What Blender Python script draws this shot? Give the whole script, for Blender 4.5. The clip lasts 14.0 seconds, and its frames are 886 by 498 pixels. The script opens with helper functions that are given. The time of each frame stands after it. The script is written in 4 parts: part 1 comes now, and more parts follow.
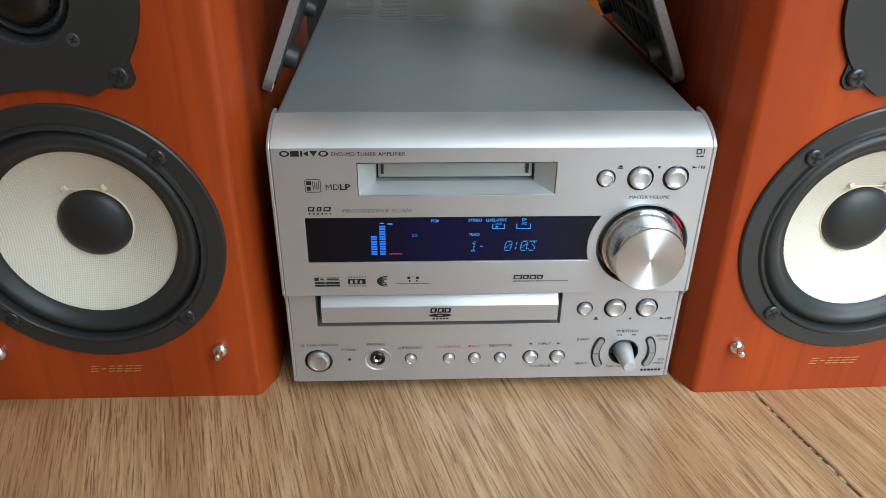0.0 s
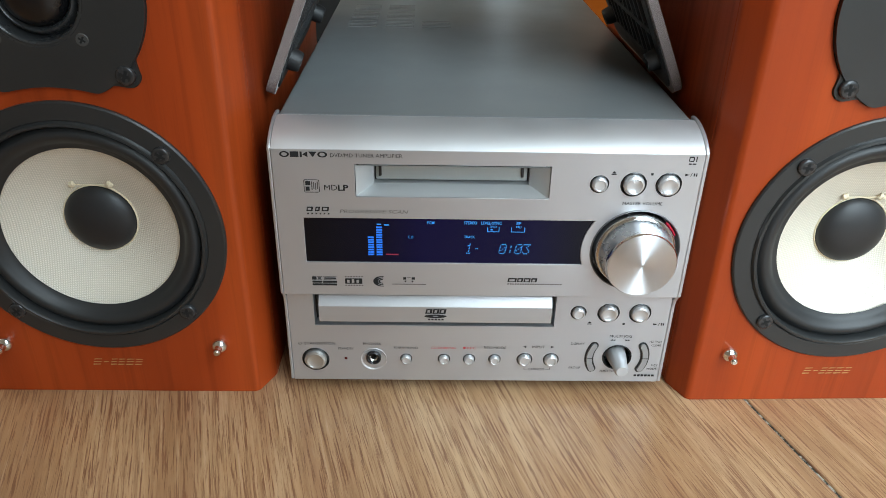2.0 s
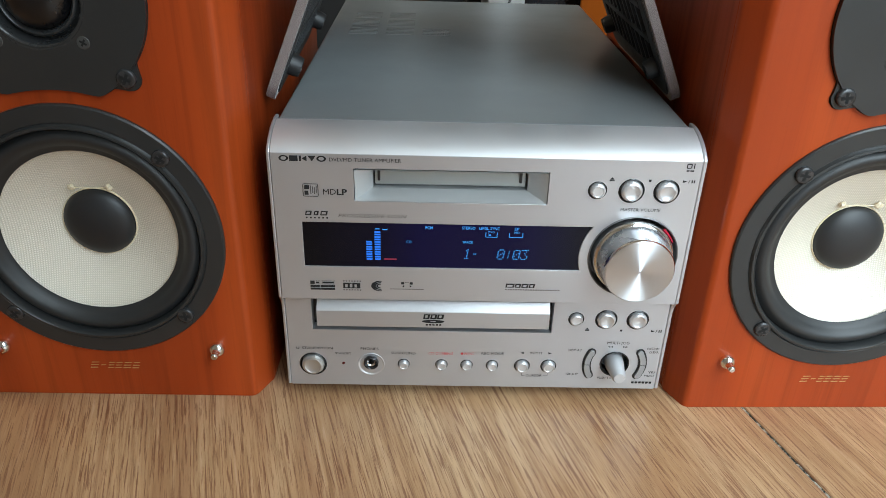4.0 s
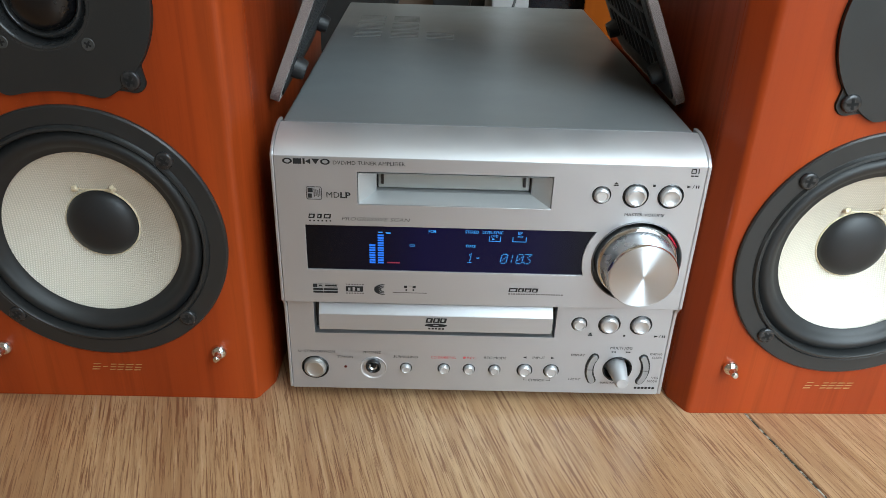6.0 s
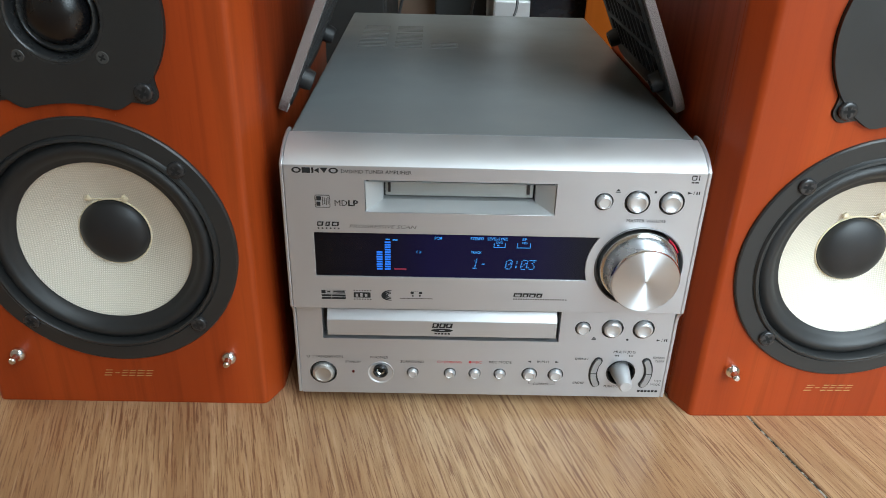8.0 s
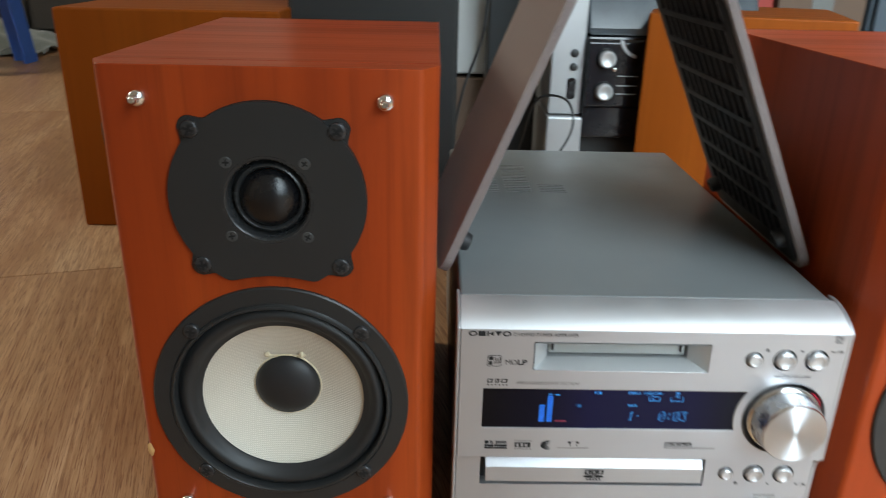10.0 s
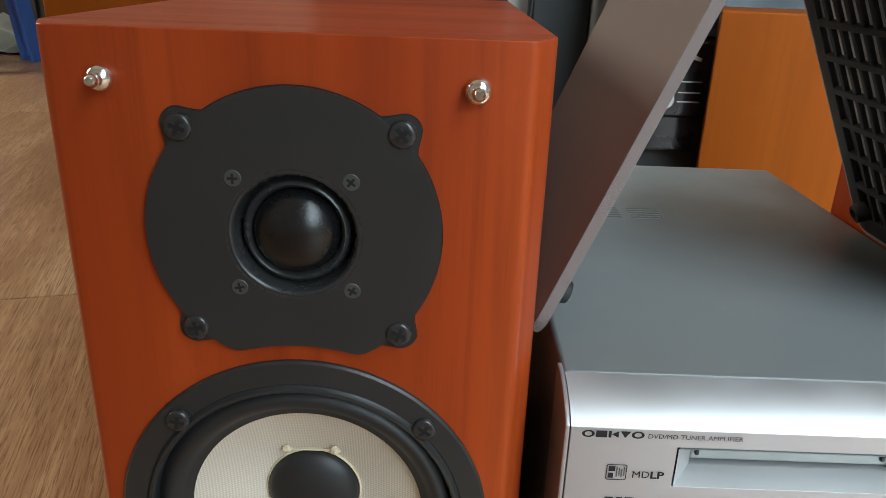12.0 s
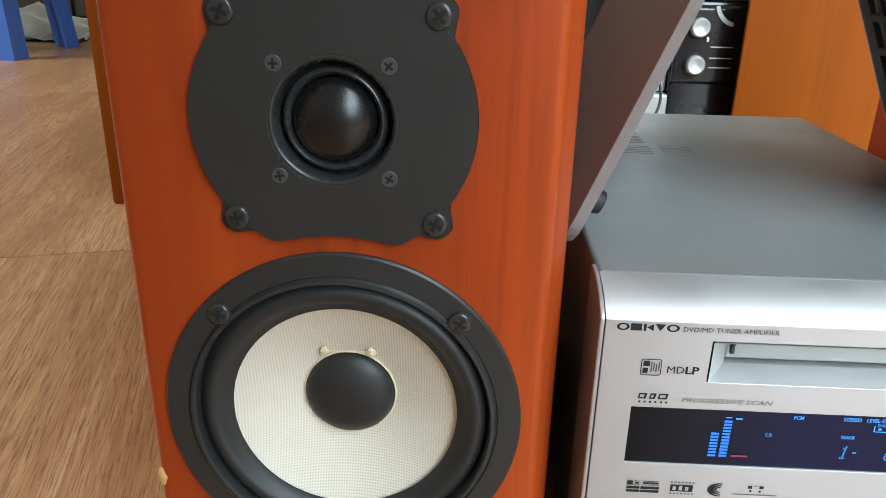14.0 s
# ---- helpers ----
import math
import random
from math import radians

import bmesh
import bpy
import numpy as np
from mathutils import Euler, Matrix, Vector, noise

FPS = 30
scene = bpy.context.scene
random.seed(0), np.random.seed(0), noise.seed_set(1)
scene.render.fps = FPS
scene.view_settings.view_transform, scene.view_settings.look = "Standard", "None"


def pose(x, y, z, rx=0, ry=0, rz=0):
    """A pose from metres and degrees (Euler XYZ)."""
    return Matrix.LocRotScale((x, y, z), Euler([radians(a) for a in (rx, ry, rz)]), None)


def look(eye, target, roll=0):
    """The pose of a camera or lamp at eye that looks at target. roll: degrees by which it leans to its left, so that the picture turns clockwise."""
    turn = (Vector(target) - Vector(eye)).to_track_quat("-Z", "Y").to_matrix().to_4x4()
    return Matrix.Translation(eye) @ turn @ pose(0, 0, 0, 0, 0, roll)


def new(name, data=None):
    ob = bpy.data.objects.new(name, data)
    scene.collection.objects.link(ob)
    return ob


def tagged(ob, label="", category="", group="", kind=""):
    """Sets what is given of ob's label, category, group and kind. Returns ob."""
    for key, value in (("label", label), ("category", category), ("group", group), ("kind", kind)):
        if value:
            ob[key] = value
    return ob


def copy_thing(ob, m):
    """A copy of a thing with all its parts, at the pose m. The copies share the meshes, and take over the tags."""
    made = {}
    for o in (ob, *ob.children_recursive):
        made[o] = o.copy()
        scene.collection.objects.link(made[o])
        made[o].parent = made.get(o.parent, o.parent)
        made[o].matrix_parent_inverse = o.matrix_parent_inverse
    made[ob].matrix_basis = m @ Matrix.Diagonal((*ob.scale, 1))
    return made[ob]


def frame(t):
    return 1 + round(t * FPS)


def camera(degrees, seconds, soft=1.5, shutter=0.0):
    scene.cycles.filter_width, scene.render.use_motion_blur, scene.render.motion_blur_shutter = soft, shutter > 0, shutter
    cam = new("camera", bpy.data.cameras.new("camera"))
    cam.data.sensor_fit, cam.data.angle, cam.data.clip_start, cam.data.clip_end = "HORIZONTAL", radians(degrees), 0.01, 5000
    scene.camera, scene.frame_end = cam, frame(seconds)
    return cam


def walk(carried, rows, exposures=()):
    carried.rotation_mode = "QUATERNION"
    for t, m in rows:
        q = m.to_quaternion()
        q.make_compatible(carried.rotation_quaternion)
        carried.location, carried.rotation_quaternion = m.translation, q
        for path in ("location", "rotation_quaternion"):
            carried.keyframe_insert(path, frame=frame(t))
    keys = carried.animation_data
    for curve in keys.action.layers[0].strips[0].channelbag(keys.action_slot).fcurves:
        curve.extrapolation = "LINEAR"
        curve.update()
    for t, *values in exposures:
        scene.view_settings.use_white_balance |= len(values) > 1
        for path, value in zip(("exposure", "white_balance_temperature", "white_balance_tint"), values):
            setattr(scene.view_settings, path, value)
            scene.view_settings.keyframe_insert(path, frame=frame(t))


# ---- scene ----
from mathutils.geometry import tessellate_polygon

cam = camera(61.0, 14.0, soft=0.7, shutter=0.8)
PATH = [
    (0, (-0.036, -0.323, 0.281), (0.043, 1.412, -0.711), 0.7),
    (0.5, (-0.033, -0.328, 0.279), (0.043, 1.412, -0.703), 1.4),
    (1, (-0.028, -0.329, 0.282), (0.029, 1.409, -0.705), 1.0),
    (1.5, (-0.027, -0.331, 0.282), (0.019, 1.412, -0.698), 1.2),
    (2, (-0.027, -0.331, 0.281), (0.015, 1.417, -0.689), 1.3),
    (2.5, (-0.028, -0.331, 0.281), (0.022, 1.419, -0.686), 1.5),
    (3, (-0.027, -0.332, 0.28), (0.021, 1.423, -0.679), 1.6),
    (5.5, (-0.026, -0.333, 0.279), (0.01, 1.431, -0.663), 1.8),
    (6, (-0.027, -0.332, 0.279), (0.011, 1.433, -0.66), 2.0),
    (6.5, (-0.027, -0.333, 0.279), (0.011, 1.436, -0.654), 1.9),
    (7, (-0.027, -0.333, 0.278), (0.013, 1.437, -0.65), 2.0),
    (7.2, (-0.027, -0.333, 0.279), (0.013, 1.438, -0.65), 1.8),
    (9.3, (-0.067, -0.35, 0.305), (-0.049, 1.459, -0.548), 1.9),
    (9.5, (-0.093, -0.35, 0.321), (-0.069, 1.48, -0.488), 3.6),
    (9.9, (-0.119, -0.351, 0.331), (-0.049, 1.511, -0.398), 1.5),
    (10, (-0.117, -0.349, 0.333), (-0.087, 1.51, -0.405), 1.3),
    (10.2, (-0.132, -0.33, 0.322), (-0.1, 1.53, -0.412), 2.6),
    (10.5, (-0.141, -0.282, 0.309), (-0.19, 1.565, -0.457), 3.6),
    (11, (-0.148, -0.223, 0.297), (-0.122, 1.629, -0.455), 2.3),
    (11.5, (-0.151, -0.225, 0.301), (-0.135, 1.641, -0.418), 2.4),
    (12, (-0.149, -0.228, 0.303), (-0.148, 1.64, -0.412), 2.1),
    (12.5, (-0.149, -0.223, 0.301), (-0.163, 1.644, -0.417), 2.2),
    (13, (-0.148, -0.235, 0.293), (-0.186, 1.622, -0.449), 2.0),
    (13.5, (-0.149, -0.243, 0.276), (-0.227, 1.616, -0.458), 1.1),
    (14, (-0.151, -0.244, 0.27), (-0.219, 1.618, -0.458), 1.3),
]
EXPOSURES = [(0, -0.21), (7.2, -0.21), (10, -0.15), (12.5, 0.08), (13.0, 0.20), (13.5, 0.35), (14, 0.42)]
walk(cam, [(t, look(eye, target, roll)) for t, eye, target, roll in PATH], EXPOSURES)


# world, window light, exposure
world = bpy.data.worlds.new("sky")
scene.world = world
world.use_nodes = True
wn = world.node_tree.nodes
sky = wn.new("ShaderNodeTexSky")
sky.sky_type, sky.sun_disc = "NISHITA", False
sky.sun_elevation, sky.sun_rotation = radians(48), radians(200)
wn["Background"].inputs[1].default_value = 0.12
world.node_tree.links.new(sky.outputs[0], wn["Background"].inputs[0])


def window_light(name, centre, target, sx, sy, watts, colour, spread=180):
    lamp = bpy.data.lights.new(name, "AREA")
    lamp.shape, lamp.size, lamp.size_y, lamp.energy, lamp.color = "RECTANGLE", sx, sy, watts, colour
    ob = new(name, lamp)
    lamp.spread = radians(spread)
    ob.matrix_world = look(centre, target)
    return ob


window_light("balcony_daylight", (0.84, -0.80, 0.98), (0.92, 0.00, 0.26), 1.24, 1.7, 39, (0.765, 0.925, 1.0), 112)
window_light("side_daylight", (-2.57, 0.80, 1.40), (0.0, 0.6, 0.2), 1.3, 1.1, 40, (1.0, 0.95, 0.78))

# ---------------------------------------------------------------- materials


class Nodes:
    """A material's tree, with short calls."""

    def __init__(self, name):
        self.m = bpy.data.materials.new(name)
        self.m.use_nodes = True
        self.t = self.m.node_tree
        self.b = self.t.nodes["Principled BSDF"]

    def add(self, kind, **ins):
        n = self.t.nodes.new(kind)
        for k, v in ins.items():
            self.put(n, k.replace("_", " "), v)
        return n

    def put(self, n, key, v):
        sock = n.inputs[int(key)] if key.isdigit() else n.inputs[key]
        if isinstance(v, bpy.types.NodeSocket):
            self.t.links.new(v, sock)
        else:
            sock.default_value = v

    def set(self, **ins):
        for k, v in ins.items():
            self.put(self.b, k.replace("_", " "), v)

    def coords(self, scale=(1, 1, 1), turn=0.0, source="Object", shift=None):
        if source == "Position":
            out = self.t.nodes.new("ShaderNodeNewGeometry").outputs["Position"]
        else:
            out = self.t.nodes.new("ShaderNodeTexCoord").outputs[source]
        if turn:
            r = self.add("ShaderNodeMapping", Vector=out)
            r.inputs["Rotation"].default_value = (0, 0, radians(turn))
            out = r.outputs[0]
        if shift is not None:
            a = self.t.nodes.new("ShaderNodeVectorMath")
            self.t.links.new(out, a.inputs[0])
            self.t.links.new(shift, a.inputs[1])
            out = a.outputs[0]
        mp = self.add("ShaderNodeMapping", Vector=out)
        mp.inputs["Scale"].default_value = scale
        return mp.outputs[0]

    def noise(self, vec, scale=1.0, detail=4.0, rough=0.55, distort=0.0):
        n = self.add("ShaderNodeTexNoise", Vector=vec, Scale=scale, Detail=detail, Roughness=rough, Distortion=distort)
        return n.outputs[0]

    def ramp(self, fac, stops):
        n = self.add("ShaderNodeValToRGB", Fac=fac)
        e = n.color_ramp.elements
        while len(e) < len(stops):
            e.new(0.5)
        for el, (p, c) in zip(e, stops):
            el.position, el.color = p, (*c, 1) if len(c) == 3 else (c[0], c[0], c[0], 1)
        return n.outputs[0]

    def mix(self, fac, a, b, mode="MIX"):
        n = self.t.nodes.new("ShaderNodeMix")
        n.data_type, n.blend_type = "RGBA", mode
        for i, v in ((0, fac), (6, a), (7, b)):
            if isinstance(v, bpy.types.NodeSocket):
                self.t.links.new(v, n.inputs[i])
            else:
                n.inputs[i].default_value = v if i == 0 else (*v, 1)
        return n.outputs[2]

    def bump(self, height, strength=0.2, distance=0.001):
        n = self.add("ShaderNodeBump", Height=height, Strength=strength, Distance=distance)
        self.set(Normal=n.outputs[0])


def plain(name, colour, rough=0.5, metal=0.0, vary=0.12, scale=60.0, bump=0.0, coat=0.0, grain=None):
    """A painted, moulded or metal surface with mottling at two scales and fine relief."""
    k = Nodes(name)
    v = k.coords()
    fine, wide = k.noise(v, scale * 12, 3), k.noise(v, scale, 3)
    dark = tuple(c * (1 - vary) for c in colour)
    light = tuple(min(1, c * (1 + vary)) for c in colour)
    both = k.mix((0.04 if metal > 0.1 else 0.3) if grain is None else grain, wide, fine)
    k.set(Base_Color=k.mix(both, dark, light), Metallic=metal, Coat_Weight=coat)
    k.set(Roughness=k.ramp(both, [(0.3, (max(0, rough - 0.05),)), (0.7, (min(1, rough + 0.06),))]))
    if bump:
        k.bump(fine, bump, 0.0004)
    return k.m


def veneer(name, dark, mid, light, rough=0.36, coat=0.05, across=90.0, figure=0.55, sheen=0.25):
    """Lacquered veneer, its grain upright on the sides and lengthwise on the top."""
    k = Nodes(name)
    own = k.t.nodes.new("ShaderNodeTexCoord")
    face = k.add("ShaderNodeSeparateXYZ", Vector=own.outputs["Normal"]).outputs[2]
    flat = k.add("ShaderNodeMath", **{"0": face, "1": 0.7})
    flat.operation = "GREATER_THAN"
    xyz = k.add("ShaderNodeSeparateXYZ", Vector=own.outputs["Object"])
    lying = k.add("ShaderNodeCombineXYZ", X=xyz.outputs[2], Y=xyz.outputs[1], Z=xyz.outputs[0])
    grainwise = k.mix(flat.outputs[0], own.outputs["Object"], lying.outputs[0])

    def along(*scale):
        m = k.add("ShaderNodeMapping", Vector=grainwise)
        m.inputs["Scale"].default_value = scale
        return m.outputs[0]

    v = along(across, across, 2.2)
    broad = k.noise(along(22, 22, 0.8), 1.0, 3, 0.5, 0.6)
    fine = k.noise(v, 1.0, 6, 0.65, 0.4)
    pores = k.noise(along(900, 900, 16), 1.0, 2, 0.5)
    base = k.ramp(broad, [(0.28, dark), (0.5, mid), (0.72, light)])
    streak = k.ramp(fine, [(0.36, (0.62,)), (0.5, (1.0,)), (0.72, (1.08,))])
    c = k.mix(figure, base, streak, "MULTIPLY")
    c = k.mix(k.ramp(pores, [(0.3, (0.22,)), (0.42, (0.0,))]), c, dark)
    k.set(Base_Color=c, Roughness=k.ramp(fine, [(0.3, (rough + 0.06,)), (0.7, (rough - 0.03,))]), Coat_Weight=coat, Coat_Roughness=0.22, Specular_IOR_Level=sheen)
    k.bump(pores, 0.05, 0.0003)
    return k.m


def floor_wood(name):
    """Printed oak sheet: long grain along each board, short dark pores."""
    k = Nodes(name)
    rnd = k.t.nodes.new("ShaderNodeObjectInfo").outputs["Random"]
    off = k.t.nodes.new("ShaderNodeCombineXYZ")
    mul = k.t.nodes.new("ShaderNodeMath")
    mul.operation = "MULTIPLY"
    k.t.links.new(rnd, mul.inputs[0])
    mul.inputs[1].default_value = 7.0
    k.t.links.new(mul.outputs[0], off.inputs[0])
    k.t.links.new(mul.outputs[0], off.inputs[1])
    s = off.outputs[0]
    arcs = k.noise(k.coords((16, 1.6, 1), 0, "Object", s), 1.0, 3, 0.5, 1.4)
    grain = k.noise(k.coords((300, 9, 1), 0, "Object", s), 1.0, 8, 0.75, 0.4)
    pores = k.noise(k.coords((850, 28, 1), 0, "Object", s), 1.0, 5, 0.68, 0.25)
    stain = k.noise(k.coords((3, 2, 1), 0, "Object", s), 1.0, 4)
    c = k.ramp(arcs, [(0.32, (0.37, 0.200, 0.096)), (0.5, (0.48, 0.285, 0.148)), (0.66, (0.565, 0.365, 0.208))])
    c = k.mix(k.ramp(grain, [(0.36, (0.85,)), (0.52, (0.0,))]), c, (0.27, 0.135, 0.062))
    c = k.mix(k.ramp(grain, [(0.56, (0.0,)), (0.70, (0.5,))]), c, (0.67, 0.47, 0.31))
    band = k.noise(k.coords((62, 2.6, 1), 0, "Object", s), 1.0, 5, 0.6, 0.9)
    c = k.mix(k.ramp(band, [(0.36, (0.7,)), (0.50, (0.0,))]), c, (0.35, 0.182, 0.090))
    c = k.mix(k.ramp(pores, [(0.40, (0.85,)), (0.49, (0.0,))]), c, (0.20, 0.082, 0.040))
    c = k.mix(0.25, c, k.ramp(stain, [(0.3, (0.75,)), (0.65, (1.0,))]), "MULTIPLY")
    k.set(Base_Color=c, Roughness=k.ramp(stain, [(0.3, (0.30,)), (0.7, (0.42,))]))
    k.bump(pores, 0.12, 0.0004)
    return k.m


def brushed_face(name, colour, rough=0.3):
    """Spun metal disc: streaks turn round the middle."""
    k = Nodes(name)
    tan = k.t.nodes.new("ShaderNodeTangent")
    tan.direction_type, tan.axis = "RADIAL", "Y"
    fine = k.noise(k.coords((1, 1, 1)), 60, 2)
    k.set(Base_Color=(*colour, 1), Metallic=1.0, Anisotropic=0.95, Anisotropic_Rotation=0.25, Tangent=tan.outputs[0],
          Roughness=k.ramp(fine, [(0.3, (rough - 0.02,)), (0.7, (rough + 0.02,))]))
    return k.m


def woven_cone(name):
    """Cream woven fibre under resin: crossed threads in relief."""
    k = Nodes(name)
    v = k.coords()
    heights = []
    for turn in (0, 90):
        r = k.add("ShaderNodeMapping", Vector=v)
        r.inputs["Rotation"].default_value = (0, radians(turn), 0)
        w = k.add("ShaderNodeTexWave", Vector=r.outputs[0], Scale=285.0, Distortion=0.15, Detail=1.0)
        w.wave_type, w.bands_direction, w.wave_profile = "BANDS", "X", "SIN"
        heights.append(w.outputs[1])
    h = k.mix(1.0, heights[0], heights[1], "MULTIPLY")
    wide = k.noise(v, 35, 3)
    c = k.mix(k.ramp(h, [(0.0, (0.0,)), (0.6, (1.0,))]), (0.64, 0.58, 0.48), (0.78, 0.72, 0.61))
    c = k.mix(0.3, c, k.ramp(wide, [(0.3, (0.86,)), (0.7, (1.0,))]), "MULTIPLY")
    k.set(Base_Color=c, Roughness=0.30, Coat_Weight=0.2, Coat_Roughness=0.3)
    k.bump(h, 0.45, 0.0004)
    return k.m


def fabric(name, a, b, thin=False):
    k = Nodes(name)
    v = k.coords()
    h = k.noise(v, 2600, 2, 0.7)
    wide = k.noise(v, 30, 3)
    c = k.mix(k.ramp(h, [(0.38, (0,)), (0.62, (1,))]), a, b)
    c = k.mix(0.25, c, k.ramp(wide, [(0.3, (0.8,)), (0.7, (1,))]), "MULTIPLY")
    k.set(Base_Color=c, Roughness=0.9, Sheen_Weight=0.5, Sheen_Roughness=0.4)
    k.bump(h, 0.5, 0.0005)
    if thin:
        tl = k.add("ShaderNodeBsdfTranslucent", Color=c)
        mx = k.add("ShaderNodeMixShader", Fac=0.10)
        k.t.links.new(k.b.outputs[0], mx.inputs[1])
        k.t.links.new(tl.outputs[0], mx.inputs[2])
        k.t.links.new(mx.outputs[0], k.t.nodes["Material Output"].inputs[0])
    return k.m


def glowing(name, colour, strength):
    k = Nodes(name)
    k.set(Base_Color=(0.01, 0.02, 0.03, 1), Roughness=0.3, Emission_Color=(*colour, 1), Emission_Strength=strength)
    return k.m


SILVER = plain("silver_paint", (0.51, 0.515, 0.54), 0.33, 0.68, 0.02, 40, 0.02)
# the panel's silver, lightened for the light that the curved hood catches
SILVER_HOOD_LIT = plain("silver_hood_lit", (0.72, 0.73, 0.75), 0.50, 0.85, 0.02, 40, 0.02)
SILVER_SATIN = plain("satin_aluminium", (0.62, 0.62, 0.63), 0.34, 0.65, 0.02, 40)
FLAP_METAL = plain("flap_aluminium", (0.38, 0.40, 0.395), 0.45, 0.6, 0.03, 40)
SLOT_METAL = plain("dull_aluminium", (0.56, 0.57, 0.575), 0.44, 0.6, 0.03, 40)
CHROME = plain("chrome", (0.80, 0.80, 0.79), 0.14, 1.0, 0.04, 120)
DIAL = brushed_face("spun_aluminium", (0.70, 0.715, 0.74), 0.44)
DIAL_SIDE = plain("satin_dial", (0.72, 0.73, 0.74), 0.27, 1.0, 0.04, 120)
DRAWER_METAL = plain("drawer_aluminium", (0.50, 0.50, 0.515), 0.38, 0.7, 0.02, 40)
JOG_METAL = plain("jog_aluminium", (0.58, 0.58, 0.59), 0.46, 0.5, 0.04, 120)
KEY_GREY = plain("key_grey", (0.34, 0.34, 0.345), 0.32, 0.5, 0.03, 120)
WELL_METAL = plain("grey_well", (0.16, 0.16, 0.165), 0.40, 0.7, 0.05, 80)
DARK_CHROME = plain("dark_chrome", (0.05, 0.05, 0.053), 0.28, 0.8, 0.08)
GREY_STEEL = plain("grey_painted_steel", (0.245, 0.262, 0.266), 0.36, 0.3, 0.04, 25, 0.03)
BLACK = plain("black_plastic", (0.018, 0.018, 0.019), 0.42, 0.0, 0.25, 40, 0.04)
DRIVER_BLACK = plain("driver_plastic", (0.022, 0.023, 0.0235), 0.36, 0.0, 0.12, 40, 0.05)
HORN_BLACK = plain("horn_plastic", (0.028, 0.029, 0.030), 0.26, 0.0, 0.12, 40)
RUBBER = plain("black_rubber", (0.018, 0.019, 0.020), 0.48, 0.0, 0.15, 50, 0.05)
DOME_BLACK = plain("coated_dome", (0.006, 0.006, 0.007), 0.27, 0.0, 0.15, 30, 0.02)
CAP_BLACK = plain("matte_cap", (0.015, 0.0155, 0.017), 0.46, 0.0, 0.15, 60, 0.05)
# near-black that paints in the shade of screw slots and the plate's gap
GAP_SHADE = plain("gap_shade", (0.003, 0.003, 0.003), 0.9)
SCREW_BLACK = plain("black_screw", (0.050, 0.050, 0.052), 0.26, 0.5, 0.2, 200)
SCREW_GREY = plain("grey_screw", (0.065, 0.066, 0.065), 0.5, 0.3, 0.2, 200)


def smoked_window(name):
    """Smoked plastic, lit from within towards the middle."""
    k = Nodes(name)
    x = k.add("ShaderNodeSeparateXYZ", Vector=k.coords()).outputs[0]
    along = k.add("ShaderNodeMapRange", Value=x, From_Min=-0.085, From_Max=0.055).outputs[0]
    lit = k.ramp(along, [(0.0, (0.004, 0.004, 0.02)), (0.22, (0.015, 0.013, 0.16)), (0.40, (0.035, 0.030, 0.62)), (0.80, (0.035, 0.030, 0.60)), (1.0, (0.008, 0.008, 0.05))])
    k.set(Base_Color=(0.004, 0.004, 0.005, 1), Roughness=0.12, Specular_IOR_Level=0.16, Emission_Color=lit, Emission_Strength=0.050)
    return k.m


GLASS_DARK = smoked_window("smoked_window")
INK = plain("dark_print", (0.009, 0.009, 0.010), 0.75)
INK_PALE = plain("grey_print", (0.11, 0.10, 0.10), 0.7)
INK_RED = plain("red_print", (0.55, 0.05, 0.06), 0.6)
INK_GOLD = plain("gold_print", (0.50, 0.36, 0.17), 0.35, 0.6)
GLOW_BLUE = glowing("display_cyan", (0.035, 0.34, 1.0), 1.15)
GLOW_DEEP = glowing("display_blue", (0.010, 0.20, 1.0), 1.0)
GLOW_RED = glowing("display_red", (0.9, 0.02, 0.10), 0.3)
RED_MARK = plain("red_plastic", (0.62, 0.03, 0.07), 0.25)
CHERRY = veneer("cherry_veneer", (0.24, 0.031, 0.0058), (0.335, 0.0455, 0.008), (0.40, 0.060, 0.0105), 0.36, 0.07)
ORANGE_WOOD = veneer("orange_veneer", (0.225, 0.050, 0.0032), (0.24, 0.054, 0.0036), (0.255, 0.059, 0.004), 0.5, 0.0, 70, 0.2, 0.12)
PALE_WOOD = plain("bare_fibreboard", (0.62, 0.36, 0.14), 0.8, 0, 0.2, 300, 0.2)
CONE = woven_cone("woven_cone")
GLUE = plain("cream_glue", (0.72, 0.62, 0.44), 0.35, 0, 0.1, 300)
CLOTH = fabric("grille_cloth", (0.13, 0.098, 0.092), (0.33, 0.275, 0.263), True)
LATTICE = plain("lattice_plastic", (0.016, 0.016, 0.017), 0.45, 0, 0.2, 80, 0.05)
VENT_GREY = plain("vent_grey", (0.15, 0.155, 0.15), 0.5, 0.2)
OAK = floor_wood("oak_sheet")


def crumbling_joint(name):
    """Dark gap filled here and there with pale grey dirt."""
    k = Nodes(name)
    bits = k.noise(k.coords(), 210, 3, 0.6)
    k.set(Base_Color=k.mix(k.ramp(bits, [(0.46, (0.0,)), (0.58, (1.0,))]), (0.025, 0.024, 0.020), (0.36, 0.35, 0.31)), Roughness=0.9)
    return k.m


